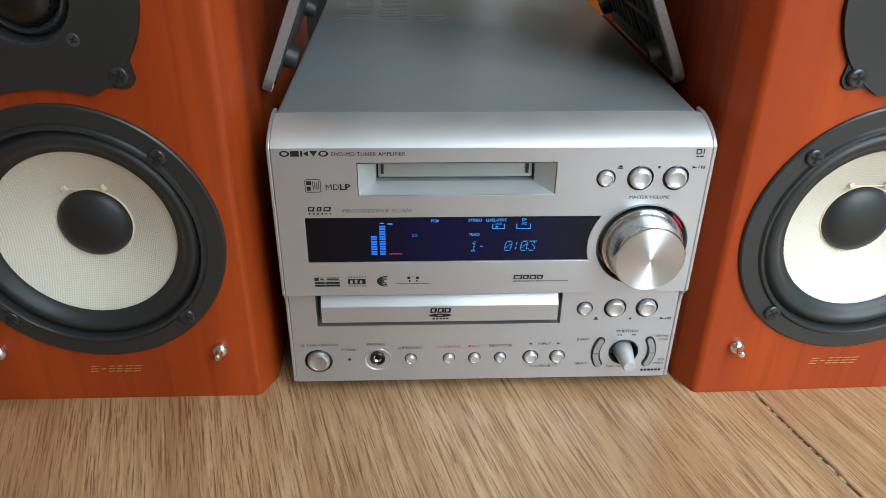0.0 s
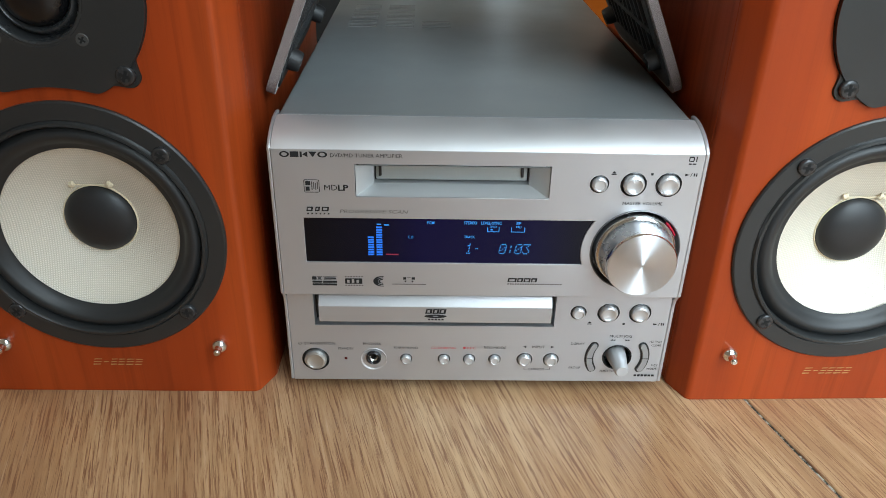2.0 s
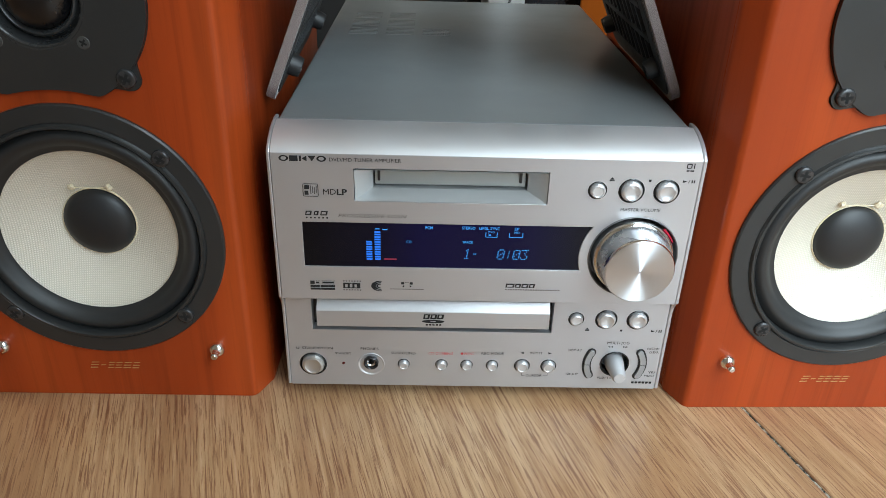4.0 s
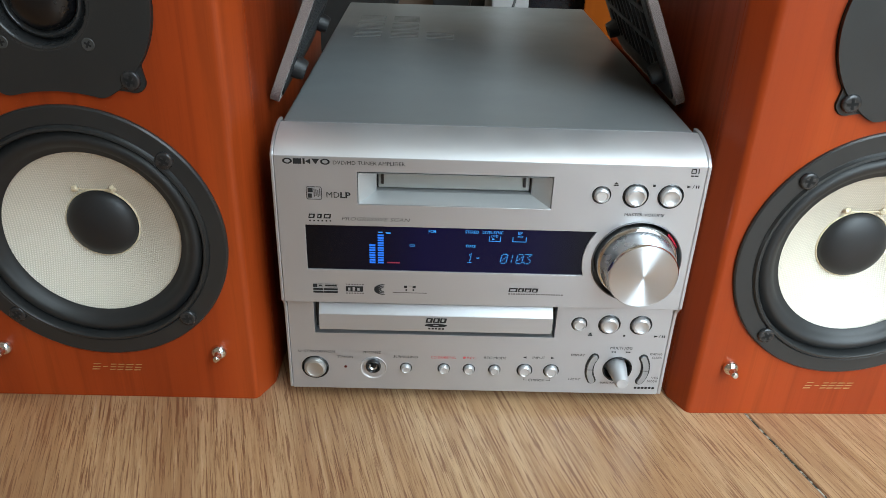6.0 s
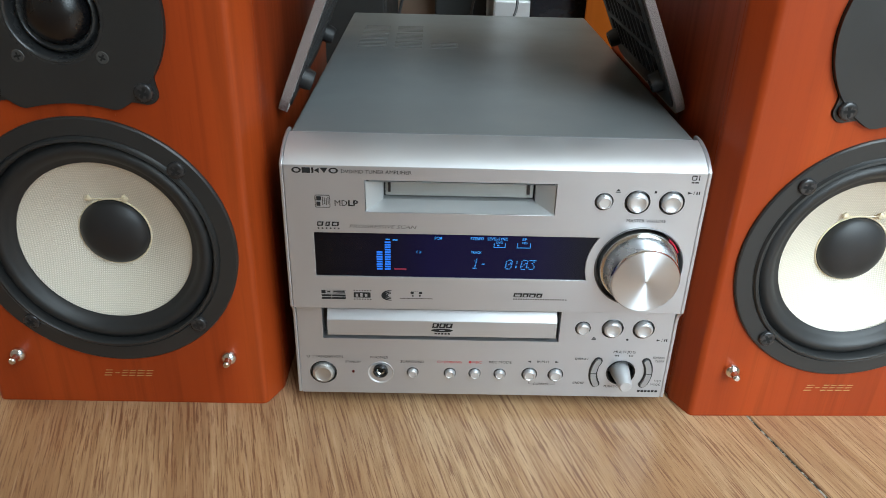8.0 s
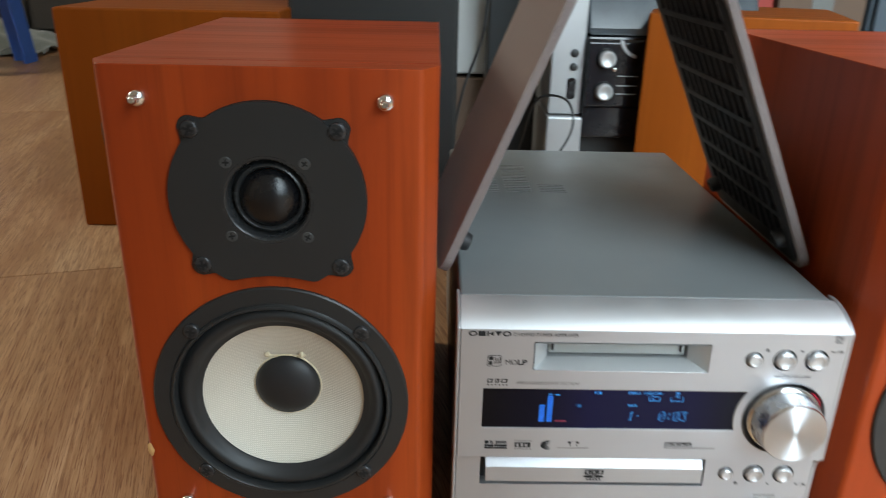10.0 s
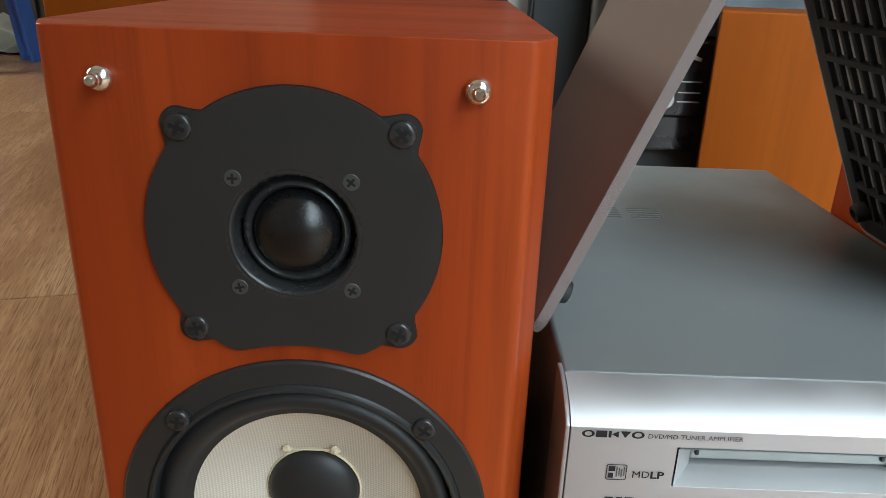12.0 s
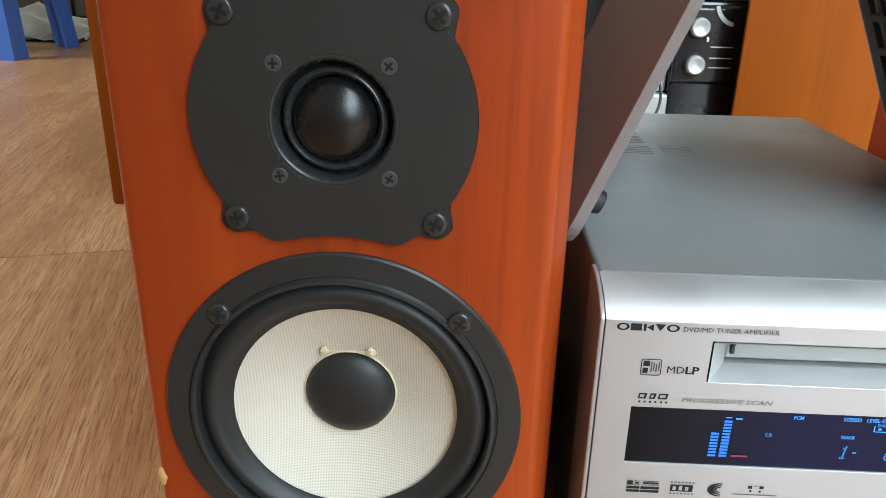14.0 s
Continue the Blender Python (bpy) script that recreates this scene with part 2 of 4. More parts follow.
JOINT = crumbling_joint("dirty_joint")
WALL = plain("wall_paint", (0.45, 0.43, 0.40), 0.85, 0, 0.06, 6, 0.1)
CEILING = plain("ceiling_paint", (0.80, 0.79, 0.77), 0.9, 0, 0.04, 6, 0.1)
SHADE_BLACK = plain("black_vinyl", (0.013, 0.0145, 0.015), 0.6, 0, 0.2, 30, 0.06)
DEVICE_SILVER = plain("device_silver", (0.46, 0.47, 0.48), 0.4, 0.4, 0.06, 40)
OFF_WHITE = plain("off_white_plastic", (0.55, 0.56, 0.55), 0.5, 0, 0.06, 20)
GLOSS_BLACK = plain("gloss_black", (0.012, 0.013, 0.016), 0.16, 0, 0.2, 30)
BLUE_PLASTIC = plain("blue_plastic", (0.05, 0.16, 0.60), 0.35, 0, 0.1, 20)
WHITE_CLOTH = fabric("pale_cloth", (0.15, 0.175, 0.165), (0.22, 0.25, 0.235))
DARK_WOOD = plain("dark_stained_wood", (0.022, 0.018, 0.015), 0.55, 0, 0.25, 40, 0.05)
LID = plain("smoked_lid", (0.05, 0.06, 0.07), 0.16, 0.0, 0.3, 25)
RED_BOX = plain("red_card", (0.30, 0.03, 0.02), 0.6, 0, 0.15, 20)
BROWN_BOX = plain("brown_card", (0.12, 0.075, 0.05), 0.7, 0, 0.2, 20)
BLUE_GREY = plain("blue_grey_paint", (0.06, 0.085, 0.11), 0.6, 0, 0.15, 12)

# ---------------------------------------------------------------- mesh helpers


def thing(name, label, category, place=(0, 0, 0), group="", turn=0.0, kind=""):
    ob = new(name)
    ob.empty_display_size = 0.05
    ob.matrix_basis = pose(*place, 0, 0, turn)
    return tagged(ob, label, category, group, kind)


def part(name, bm, material, parent=None, label="", place=None, smooth=False):
    """Link a bmesh as one mesh object, under a thing or a part."""
    me = bpy.data.meshes.new(name)
    bmesh.ops.recalc_face_normals(bm, faces=bm.faces)
    bm.to_mesh(me)
    bm.free()
    return linked(name, me, material, parent, label, place, smooth)


def linked(name, me, material, parent=None, label="", place=None, smooth=False):
    if not me.materials:
        me.materials.append(material)
    if smooth:
        me.polygons.foreach_set("use_smooth", [True] * len(me.polygons))
        me.set_sharp_from_angle(angle=radians(38))
    ob = new(name, me)
    ob.parent = parent
    if place is not None:
        ob.matrix_basis = place if isinstance(place, Matrix) else pose(*place)
    return tagged(ob, label)


def box(x0, x1, y0, y1, z0, z1, bevel=0.0, bm=None, segments=2):
    own = bmesh.new()
    bmesh.ops.create_cube(own, size=1)
    for v in own.verts:
        v.co = ((x0 + x1) / 2 + v.co.x * (x1 - x0), (y0 + y1) / 2 + v.co.y * (y1 - y0), (z0 + z1) / 2 + v.co.z * (z1 - z0))
    if bevel:
        bmesh.ops.bevel(own, geom=own.edges[:], offset=bevel, segments=segments, affect="EDGES", profile=0.5)
    return merged(bm, own)


def merged(bm, own):
    if bm is None:
        return own
    me = bpy.data.meshes.new("joined")
    own.to_mesh(me)
    own.free()
    bm.from_mesh(me)
    bpy.data.meshes.remove(me)
    return bm


def lathe(profile, steps=48, bm=None, centre=(0, 0, 0), start=0.0, sweep=360.0):
    """Turn (radius, y) pairs about the y axis; the front is -y."""
    bm = bm or bmesh.new()
    full = sweep >= 360
    count = steps if full else steps + 1
    rings = []
    for r, y in profile:
        if r < 1e-6:
            rings.append([bm.verts.new((centre[0], centre[1] + y, centre[2]))])
            continue
        ring = []
        for i in range(count):
            a = radians(start + sweep * i / steps)
            ring.append(bm.verts.new((centre[0] + r * math.cos(a), centre[1] + y, centre[2] + r * math.sin(a))))
        rings.append(ring)
    for a, b in zip(rings, rings[1:]):
        for i in range(steps):
            j = (i + 1) % count
            if len(a) == 1 and len(b) == 1:
                continue
            if len(a) == 1:
                bm.faces.new((a[0], b[j], b[i]))
            elif len(b) == 1:
                bm.faces.new((a[i], a[j], b[0]))
            else:
                bm.faces.new((a[i], a[j], b[j], b[i]))
    return bm


def plate(outer, holes, y0, y1, bm=None, back=True, rim=True):
    """A flat plate in the xz plane from y0 (front) to y1, with holes through it."""
    bm = bm or bmesh.new()
    loops = [list(outer)] + [list(h) for h in holes]
    tris = tessellate_polygon([[Vector((x, z, 0)) for x, z in lp] for lp in loops])
    flat = [p for lp in loops for p in lp]
    front = [bm.verts.new((x, y0, z)) for x, z in flat]
    rear = [bm.verts.new((x, y1, z)) for x, z in flat]
    for t in tris:
        try:
            bm.faces.new([front[i] for i in t])
            if back:
                bm.faces.new([rear[i] for i in reversed(t)])
        except ValueError:
            pass
    s = 0
    for lp in loops:
        n = len(lp)
        for i in range(n if rim or lp is not loops[0] else 0):
            j = (i + 1) % n
            bm.faces.new((front[s + i], front[s + j], rear[s + j], rear[s + i]))
        s += n
    return bm


def rect(x0, x1, z0, z1, r=0.0, n=4):
    if not r:
        return [(x0, z0), (x1, z0), (x1, z1), (x0, z1)]
    pts = []
    for cx, cz, a0 in ((x1 - r, z0 + r, -90), (x1 - r, z1 - r, 0), (x0 + r, z1 - r, 90), (x0 + r, z0 + r, 180)):
        for i in range(n + 1):
            a = radians(a0 + 90 * i / n)
            pts.append((cx + r * math.cos(a), cz + r * math.sin(a)))
    return pts


def ring_of(cx, cz, r, n=32):
    return [(cx + r * math.cos(2 * math.pi * i / n), cz + r * math.sin(2 * math.pi * i / n)) for i in range(n)]


def extrude_x(profile, x0, x1, bm=None):
    """A closed (y, z) profile drawn out along x."""
    bm = bm or bmesh.new()
    a = [bm.verts.new((x0, y, z)) for y, z in profile]
    b = [bm.verts.new((x1, y, z)) for y, z in profile]
    n = len(profile)
    for i in range(n):
        j = (i + 1) % n
        bm.faces.new((a[i], a[j], b[j], b[i]))
    bm.faces.new(a)
    bm.faces.new(b[::-1])
    return bm


def softened(ob, width, segments=2):
    m = ob.modifiers.new("bevel", "BEVEL")
    m.width, m.segments, m.limit_method, m.angle_limit = width, segments, "ANGLE", radians(35)
    return ob


def lettering(text, x, z, height, parent, material, y=-0.0002, spread=1.0, shear=0.0, width=None, bold=0.0, centre=False, name="lettering"):
    """Raised print in the built-in font, facing -y, its lower left corner (or middle) at x, z."""
    cu = bpy.data.curves.new(name, "FONT")
    cu.body, cu.size, cu.space_character, cu.shear, cu.offset = text, 1.0, spread, shear, bold
    cu.extrude, cu.resolution_u = 0.0, 2
    tmp = new("spare", cu)
    dg = bpy.context.evaluated_depsgraph_get()
    me = bpy.data.meshes.new_from_object(tmp.evaluated_get(dg))
    bpy.data.objects.remove(tmp)
    bpy.data.curves.remove(cu)
    xs, ys = [v.co.x for v in me.vertices], [v.co.y for v in me.vertices]
    k = height / 0.7
    kx = k if width is None else width / (max(xs) - min(xs))
    x -= (max(xs) + min(xs)) / 2 * kx if centre else min(xs) * kx
    for v in me.vertices:
        v.co = (x + v.co.x * kx, y, z + v.co.y * k)
    me.name = name
    me.materials.clear()
    return linked(name, me, material, parent)


def bars(spec, parent, material, y=-0.0002, name="printed_mark"):
    """Flat printed marks: rectangles (x0, x1, z0, z1)."""
    for x0, x1, z0, z1 in spec:
        bm = bmesh.new()
        bm.faces.new([bm.verts.new((x, y, z)) for x, z in rect(x0, x1, z0, z1)])
        part(name, bm, material, parent)


def print_shape(points, parent, material, y=-0.0002, name="printed_mark"):
    bm = bmesh.new()
    bm.faces.new([bm.verts.new((x, y, z)) for x, z in points])
    return part(name, bm, material, parent)


def print_cut(outer, holes, parent, material, y=-0.0002, name="printed_mark"):
    """A flat printed mark with openings in it."""
    return part(name, plate(outer, holes, y, y, back=False, rim=False), material, parent)


def oval(cx, cz, rx, rz, n=24):
    return [(cx + rx * math.cos(2 * math.pi * i / n), cz + rz * math.sin(2 * math.pi * i / n)) for i in range(n)]


def slanted(x0, x1, z0, z1, lean=0.2):
    k = (z1 - z0) * lean
    return [(x0, z0), (x1, z0), (x1 + k, z1), (x0 + k, z1)]


def tube(points, radius, bm=None, sides=8):
    """A round cord through the points."""
    bm = bm or bmesh.new()
    pts = [Vector(p) for p in points]
    rings = []
    for i, p in enumerate(pts):
        d = (pts[min(i + 1, len(pts) - 1)] - pts[max(i - 1, 0)]).normalized()
        u = d.orthogonal().normalized()
        if rings:
            u = (last - d * last.dot(d)).normalized()
        last = u
        w = d.cross(u)
        rings.append([bm.verts.new(p + radius * (u * math.cos(2 * math.pi * k / sides) + w * math.sin(2 * math.pi * k / sides))) for k in range(sides)])
    for a, b in zip(rings, rings[1:]):
        for k in range(sides):
            j = (k + 1) % sides
            bm.faces.new((a[k], a[j], b[j], b[k]))
    return bm


def curve_points(ctrl, n=40):
    """A smooth run of points through the control points."""
    c = [Vector(p) for p in ctrl]
    c = [2 * c[0] - c[1]] + c + [2 * c[-1] - c[-2]]
    out = []
    for i in range(1, len(c) - 2):
        for s in range(n // (len(c) - 3)):
            t = s / (n // (len(c) - 3))
            p0, p1, p2, p3 = c[i - 1:i + 3]
            out.append(0.5 * (2 * p1 + (p2 - p0) * t + (2 * p0 - 5 * p1 + 4 * p2 - p3) * t * t + (3 * p1 - p0 - 3 * p2 + p3) * t ** 3))
    out.append(c[-2])
    return out

# ---------------------------------------------------------------- room
X0, X1, Y0, Y1, TOP = -2.6, 2.0, -0.92, 2.6, 2.5


def wall_piece(name, bm, label, material=WALL):
    return tagged(part(name, bm, material), label, "wall", "", "structure")


wall_piece("wall_north", box(X0 - 0.1, X1 + 0.1, Y1, Y1 + 0.1, 0, TOP), "painted plaster wall behind the stereo equipment")
side_wall = plate(rect(Y0, Y1, 0, TOP), [rect(0.1, 1.5, 0.8, 2.0)], X0 - 0.1, X0)
for v in side_wall.verts:
    v.co = (v.co.y, v.co.x, v.co.z)
wall_piece("wall_west", side_wall, "painted plaster side wall with a window opening")
wall_piece("wall_east", box(X1, X1 + 0.1, Y0, Y1, 0, TOP), "painted plaster side wall of the room")
wall_piece("wall_south", plate(rect(X0 - 0.1, X1 + 0.1, 0, TOP), [rect(0.18, 1.50, 0.06, 1.95)], Y0 - 0.1, Y0), "painted plaster wall with the window opening")
tagged(part("ceiling", box(X0 - 0.1, X1 + 0.1, Y0 - 0.1, Y1 + 0.1, TOP, TOP + 0.1), CEILING), "plain white painted ceiling", "ceiling", "", "structure")

# ---------------------------------------------------------------- speakers
SW, SCH, SD, SH = 0.0835, 0.0760, 0.2530, 0.2815
WZ, TZ = 0.1006, 0.2172


def screw(parent, x, z, r, material, y, turn, name="screw", label="", flat=False):
    """A cross-slot screw, with a domed or a flat countersunk head."""
    if flat:
        bm = lathe([(r, 0.0006), (r, -0.0003), (r * 0.90, -0.0006), (r * 0.5, -0.0006), (0, -0.0006)], 24)
        deep, top = -0.0001, -0.00064
    else:
        bm = lathe([(r, 0.0006), (r, -0.0008), (r * 0.93, -0.0015), (r * 0.82, -0.0018), (r * 0.55, -0.0019), (0, -0.0019)], 28)
        deep, top = -0.0010, -0.0020
    heads = len(bm.faces)
    c, w = r * 0.58, r * 0.15
    # cross stands on the head; its dark colour is the slot's shade
    for a in (0, 90):
        own = box(-c, c, top - a * 5e-7, deep, -w, w)
        bmesh.ops.rotate(own, verts=own.verts, matrix=Matrix.Rotation(radians(a), 3, "Y"))
        merged(bm, own)
    bm.faces.ensure_lookup_table()
    for f in bm.faces[heads:]:
        f.material_index = 1
    ob = part(name, bm, material, parent, label, pose(x, y, z, 0, turn, 0), smooth=True)
    ob.data.materials.append(GAP_SHADE)
    return ob


def tweeter_outline(lugs=True):
    """Round plate with four screw ears and a hollow towards the woofer below."""
    ears = [(-0.0350, 0.0348), (0.0350, 0.0348), (-0.0348, -0.0346), (0.0348, -0.0346)]
    count, radii = 300, []
    for i in range(count):
        a = 2 * math.pi * i / count
        dx, dz = math.cos(a), math.sin(a)
        r = 0.0485
        for ex, ez in ears if lugs else ():
            along, off = dx * ex + dz * ez, abs(dx * ez - dz * ex)
            if along > 0 and off < 0.0064:
                r = max(r, along + math.sqrt(0.0064 ** 2 - off * off))
        if dz < 0:
            q = WZ - TZ
            b = dx * 0 + dz * q
            gap = q * q - 0.0762 ** 2
            disc = b * b - gap
            if disc > 0:
                r = min(r, b - math.sqrt(disc)) if b - math.sqrt(disc) > 0 else r
        radii.append(r)
    soft = [sum(radii[(i + j) % count] for j in (-2, -1, 0, 1, 2)) / 5 for i in range(count)]
    return [(r * math.cos(2 * math.pi * i / count), TZ + r * math.sin(2 * math.pi * i / count)) for i, r in enumerate(soft)]


def fillet(before, at, after, radius, steps):
    """Points of the rounded corner at one bend of an outline."""
    p, q, r = Vector(before), Vector(at), Vector(after)
    u, w = (p - q).normalized(), (r - q).normalized()
    half = u.angle(w) / 2
    mid = q + (u + w).normalized() * radius / math.sin(half)
    start, end = q + u * radius / math.tan(half) - mid, q + w * radius / math.tan(half) - mid
    out = []
    for i in range(steps + 1):
        d = start.normalized().slerp(end.normalized(), i / steps) * radius
        out.append((mid.x + d.x, mid.y + d.y))
    return out


def speaker(place, turn):
    sp = thing("bookshelf_speaker", "reddish cherry bookshelf speaker with its grille off, on the floor", "speaker", place, "pair of small speakers", turn)
    # front board, its side edges cut at a slant, with the two openings
    corner = fillet((0, 0), (SCH, 0.0), (SW, 0.0160), 0.0045, 7)
    corner += fillet((SCH, 0.0), (SW, 0.0160), (SW, 0.05), 0.0080, 4) + [(SW, 0.0195)]
    flat = corner[0][0]
    bm = plate(rect(-flat, flat, 0, SH), [ring_of(0, WZ, 0.0605, 48), ring_of(0, TZ, 0.0300, 40)], 0.0, 0.012, back=False, rim=False)
    for s in (-1, 1):
        a = [bm.verts.new((s * x, y, 0)) for x, y in corner]
        b = [bm.verts.new((s * x, y, SH)) for x, y in corner]
        for i in range(len(corner) - 1):
            bm.faces.new((a[i], a[i + 1], b[i + 1], b[i]))
    outline = corner + [(-x, y) for x, y in reversed(corner)]
    for z in (0, SH):
        bm.faces.new([bm.verts.new((x, y, z)) for x, y in outline])
    bm.faces.new([bm.verts.new(c) for c in ((-SW, 0.0195, 0), (SW, 0.0195, 0), (SW, 0.0195, SH), (-SW, 0.0195, SH))][::-1])
    bmesh.ops.remove_doubles(bm, verts=bm.verts, dist=0.00002)
    bmesh.ops.delete(bm, geom=[v for v in bm.verts if not v.link_faces], context="VERTS")
    softened(part("baffle", bm, CHERRY, sp, "", smooth=True), 0.0013, 3)
    softened(part("cabinet", box(-SW, SW, 0.01955, SD, 0.0, SH), CHERRY, sp), 0.0006)
    # woofer
    wf = part("woofer", lathe([(0.0605, 0.002), (0.0694, 0.0005), (0.0694, -0.0014), (0.0686, -0.0022), (0.0606, -0.0024), (0.0602, -0.0020), (0.0598, -0.0024), (0.0592, -0.0036), (0.0580, -0.0038), (0.0572, -0.0026), (0.0572, 0.006)], 96), DRIVER_BLACK, sp, "black moulded woofer ring", (0, 0, WZ), True)
    roll = [(0.0575 - 0.0105 * t, 0.0030 - 0.0042 * math.sin(math.pi * t)) for t in [i / 10 for i in range(11)]]
    part("surround", lathe([(0.0585, 0.0030)] + roll + [(0.0445, 0.0040)], 96), RUBBER, wf, "black rubber roll surround", None, True)
    cone = [(0.0472 - (0.0472 - 0.0170) * t, 0.0040 + 0.0150 * t ** 0.85) for t in [i / 12 for i in range(13)]]
    part("cone", lathe(cone, 96), CONE, wf, "cream woven fibre cone", None, True)
    cap = [(0.0184 * math.cos(a), 0.0176 - 0.0070 * math.sin(a)) for a in [radians(90 * i / 10) for i in range(11)]]
    part("cap_rim", lathe([(0.0193, 0.0180), (0.0191, 0.0173), (0.0188, 0.0172), (0.0185, 0.0176)], 64), GLUE, wf, "thin cream bead of glue", None, True)
    part("dust_cap", lathe([(0.0186, 0.0186)] + cap, 48), CAP_BLACK, wf, "matt black dust cap", None, True)
    for gx in (-0.0098, 0.0092):
        bm = bmesh.new()
        bmesh.ops.create_icosphere(bm, subdivisions=2, radius=0.0019)
        for v in bm.verts:
            v.co *= 1 + 0.55 * noise.noise(v.co * 900 + Vector((gx * 900, 0, 0)))
            v.co.y *= 0.6
        part("glue_dot", bm, GLUE, wf, "cream dab of glue", (gx, 0.0148, 0.0206), True)
    part("lead_wire", tube(curve_points([(-0.0098, 0.0150, 0.0204), (-0.004, 0.0156, 0.0199), (0.003, 0.0156, 0.0200), (0.0092, 0.0150, 0.0204)], 12), 0.0003, None, 6), GLUE, wf, "", None, True)
    for i, (x, z) in enumerate([(-0.0445, 0.0440), (0.0445, 0.0440), (-0.0445, -0.0445), (0.0445, -0.0445)]):
        screw(wf, x, z, 0.0044, SCREW_BLACK, -0.0024, 25 * i + 10)
    # tweeter
    tw = part("tweeter", plate(tweeter_outline(False), [ring_of(0, TZ, 0.0212, 64)], -0.0027, -0.0011), DRIVER_BLACK, sp, "black satin tweeter plate", None)
    softened(tw, 0.0010, 3)
    softened(part("ear_plate", plate(tweeter_outline(), [ring_of(0, TZ, 0.0290, 40)], -0.0013, 0.001), DRIVER_BLACK, tw, "black plate with four screw ears"), 0.0006, 2)
    # dark edging drawn for the shadow gap between plate and baffle
    seat = [(x * 1.006, TZ + (z - TZ) * 1.006) for x, z in tweeter_outline()]
    part("plate_gap_shade", plate(seat, [ring_of(0, TZ, 0.0290, 40)], -0.0003, 0.0008), GAP_SHADE, tw, "thin dark edging in place of the shadow gap")
    part("horn_ring", lathe([(0.0226, -0.00276), (0.0214, -0.0026), (0.0208, -0.0023), (0.0203, -0.0016), (0.0199, -0.0004), (0.0196, 0.0014), (0.0194, 0.0045), (0.0189, 0.0064)], 72), HORN_BLACK, tw, "", (0, 0, TZ), True)
    part("dome_surround", lathe([(0.0193, 0.0056), (0.0184, 0.0046), (0.0177, 0.0020), (0.0172, 0.0013), (0.0164, 0.0010), (0.0156, 0.0016), (0.0149, 0.0030), (0.0144, 0.0046)], 72), HORN_BLACK, tw, "", (0, 0, TZ), True)
    dome = [(0.0145 * math.cos(a), 0.0035 - 0.0094 * math.sin(a)) for a in [radians(90 * i / 12) for i in range(13)]]
    part("dome", lathe(dome, 56), DOME_BLACK, tw, "black coated soft dome", (0, 0, TZ), True)
    for i, (x, z) in enumerate([(-0.0350, 0.0348), (0.0350, 0.0348), (-0.0348, -0.0346), (0.0348, -0.0346)]):
        screw(tw, x, TZ + z, 0.0045, SCREW_BLACK, -0.0019, 20 + 31 * i)
    for i, (x, z) in enumerate([(-0.0189, 0.0189), (0.0189, 0.0189), (-0.0189, -0.0189), (0.0189, -0.0189)]):
        screw(tw, x, TZ + z, 0.0029, SCREW_GREY, -0.0024, 40 * i, "small_screw", "grey countersunk screw", True)
    # grille studs
    stud = [(0.0041, 0.0), (0.0043, -0.0010), (0.0042, -0.0020), (0.0036, -0.0031), (0.0027, -0.0038), (0.0021, -0.0041), (0.0019, -0.0046), (0.0019, -0.0066), (0.0021, -0.0072), (0.0020, -0.0082), (0.0013, -0.0090), (0.0006, -0.0091), (0, -0.0089)]
    first = part("grille_stud", lathe(stud, 24), CHROME, sp, "bright chrome grille stud", (-0.0580, 0, 0.2660), True)
    for x, z in ((0.0580, 0.2660), (-0.0580, 0.0330), (0.0580, 0.0330)):
        linked("grille_stud", first.data, CHROME, sp, "bright chrome grille stud", (x, 0, z))
    # faint gold model name as slanted strokes
    bm = bmesh.new()
    for x, w in ((-0.0132, 0.0042), (-0.0076, 0.0026), (-0.0036, 0.0032), (0.0004, 0.0034), (0.0048, 0.0040), (0.0098, 0.0036)):
        for z, h in ((0.0186, 0.0007), (0.0204, 0.0006), (0.0222, 0.0006)):
            if w < 0.003 and z != 0.0204:
                continue
            k = (z - 0.02) * 0.35
            bm.faces.new([bm.verts.new((x + k + dx, -0.0002, z + dz)) for dx, dz in ((0, 0), (w, 0.0002), (w + 0.0002, h), (0.0002, h))])
    part("model_mark", bm, INK_GOLD, sp, "faint gold printed strokes")
    return sp


left = speaker((-0.1978, 0.0055, 0), 0.0)
# bare chips on the worn outer edge
bm = bmesh.new()
bmesh.ops.create_icosphere(bm, subdivisions=2, radius=1)
for v in bm.verts:
    v.co *= 1 + 0.3 * noise.noise(v.co * 1.7)
    v.co = (v.co.x * 0.0026, v.co.y * 0.0020, v.co.z * 0.0048)
part("edge_chip", bm, PALE_WOOD, left, "pale chip in the veneer", (-0.0756, 0.0018, 0.0670), True)
bm = bmesh.new()
bmesh.ops.create_icosphere(bm, subdivisions=2, radius=1)
for v in bm.verts:
    v.co *= 1 + 0.4 * noise.noise(v.co * 2.1)
    v.co = (v.co.x * 0.0010, v.co.y * 0.0030, v.co.z * 0.0075)
part("edge_nick", bm, DARK_WOOD, left, "dark nick in the veneer", (-0.0827, 0.0166, 0.2460), True)
right = copy_thing(left, pose(0.1978, 0.0025, 0, 0, 0, 1.2))
for ob in list(right.children):
    if ob.name.startswith(("edge_chip", "edge_nick")):
        bpy.data.objects.remove(ob)

# ---------------------------------------------------------------- the receiver
unit = thing("disc_receiver", "silver compact disc receiver with lit display, on the floor", "stereo receiver", (0, 0, 0))
FZ0, FZM, FZ1, UZ = 0.0090, 0.0695, 0.1500, 0.1590
KX, KZ = 0.0780, 0.0975
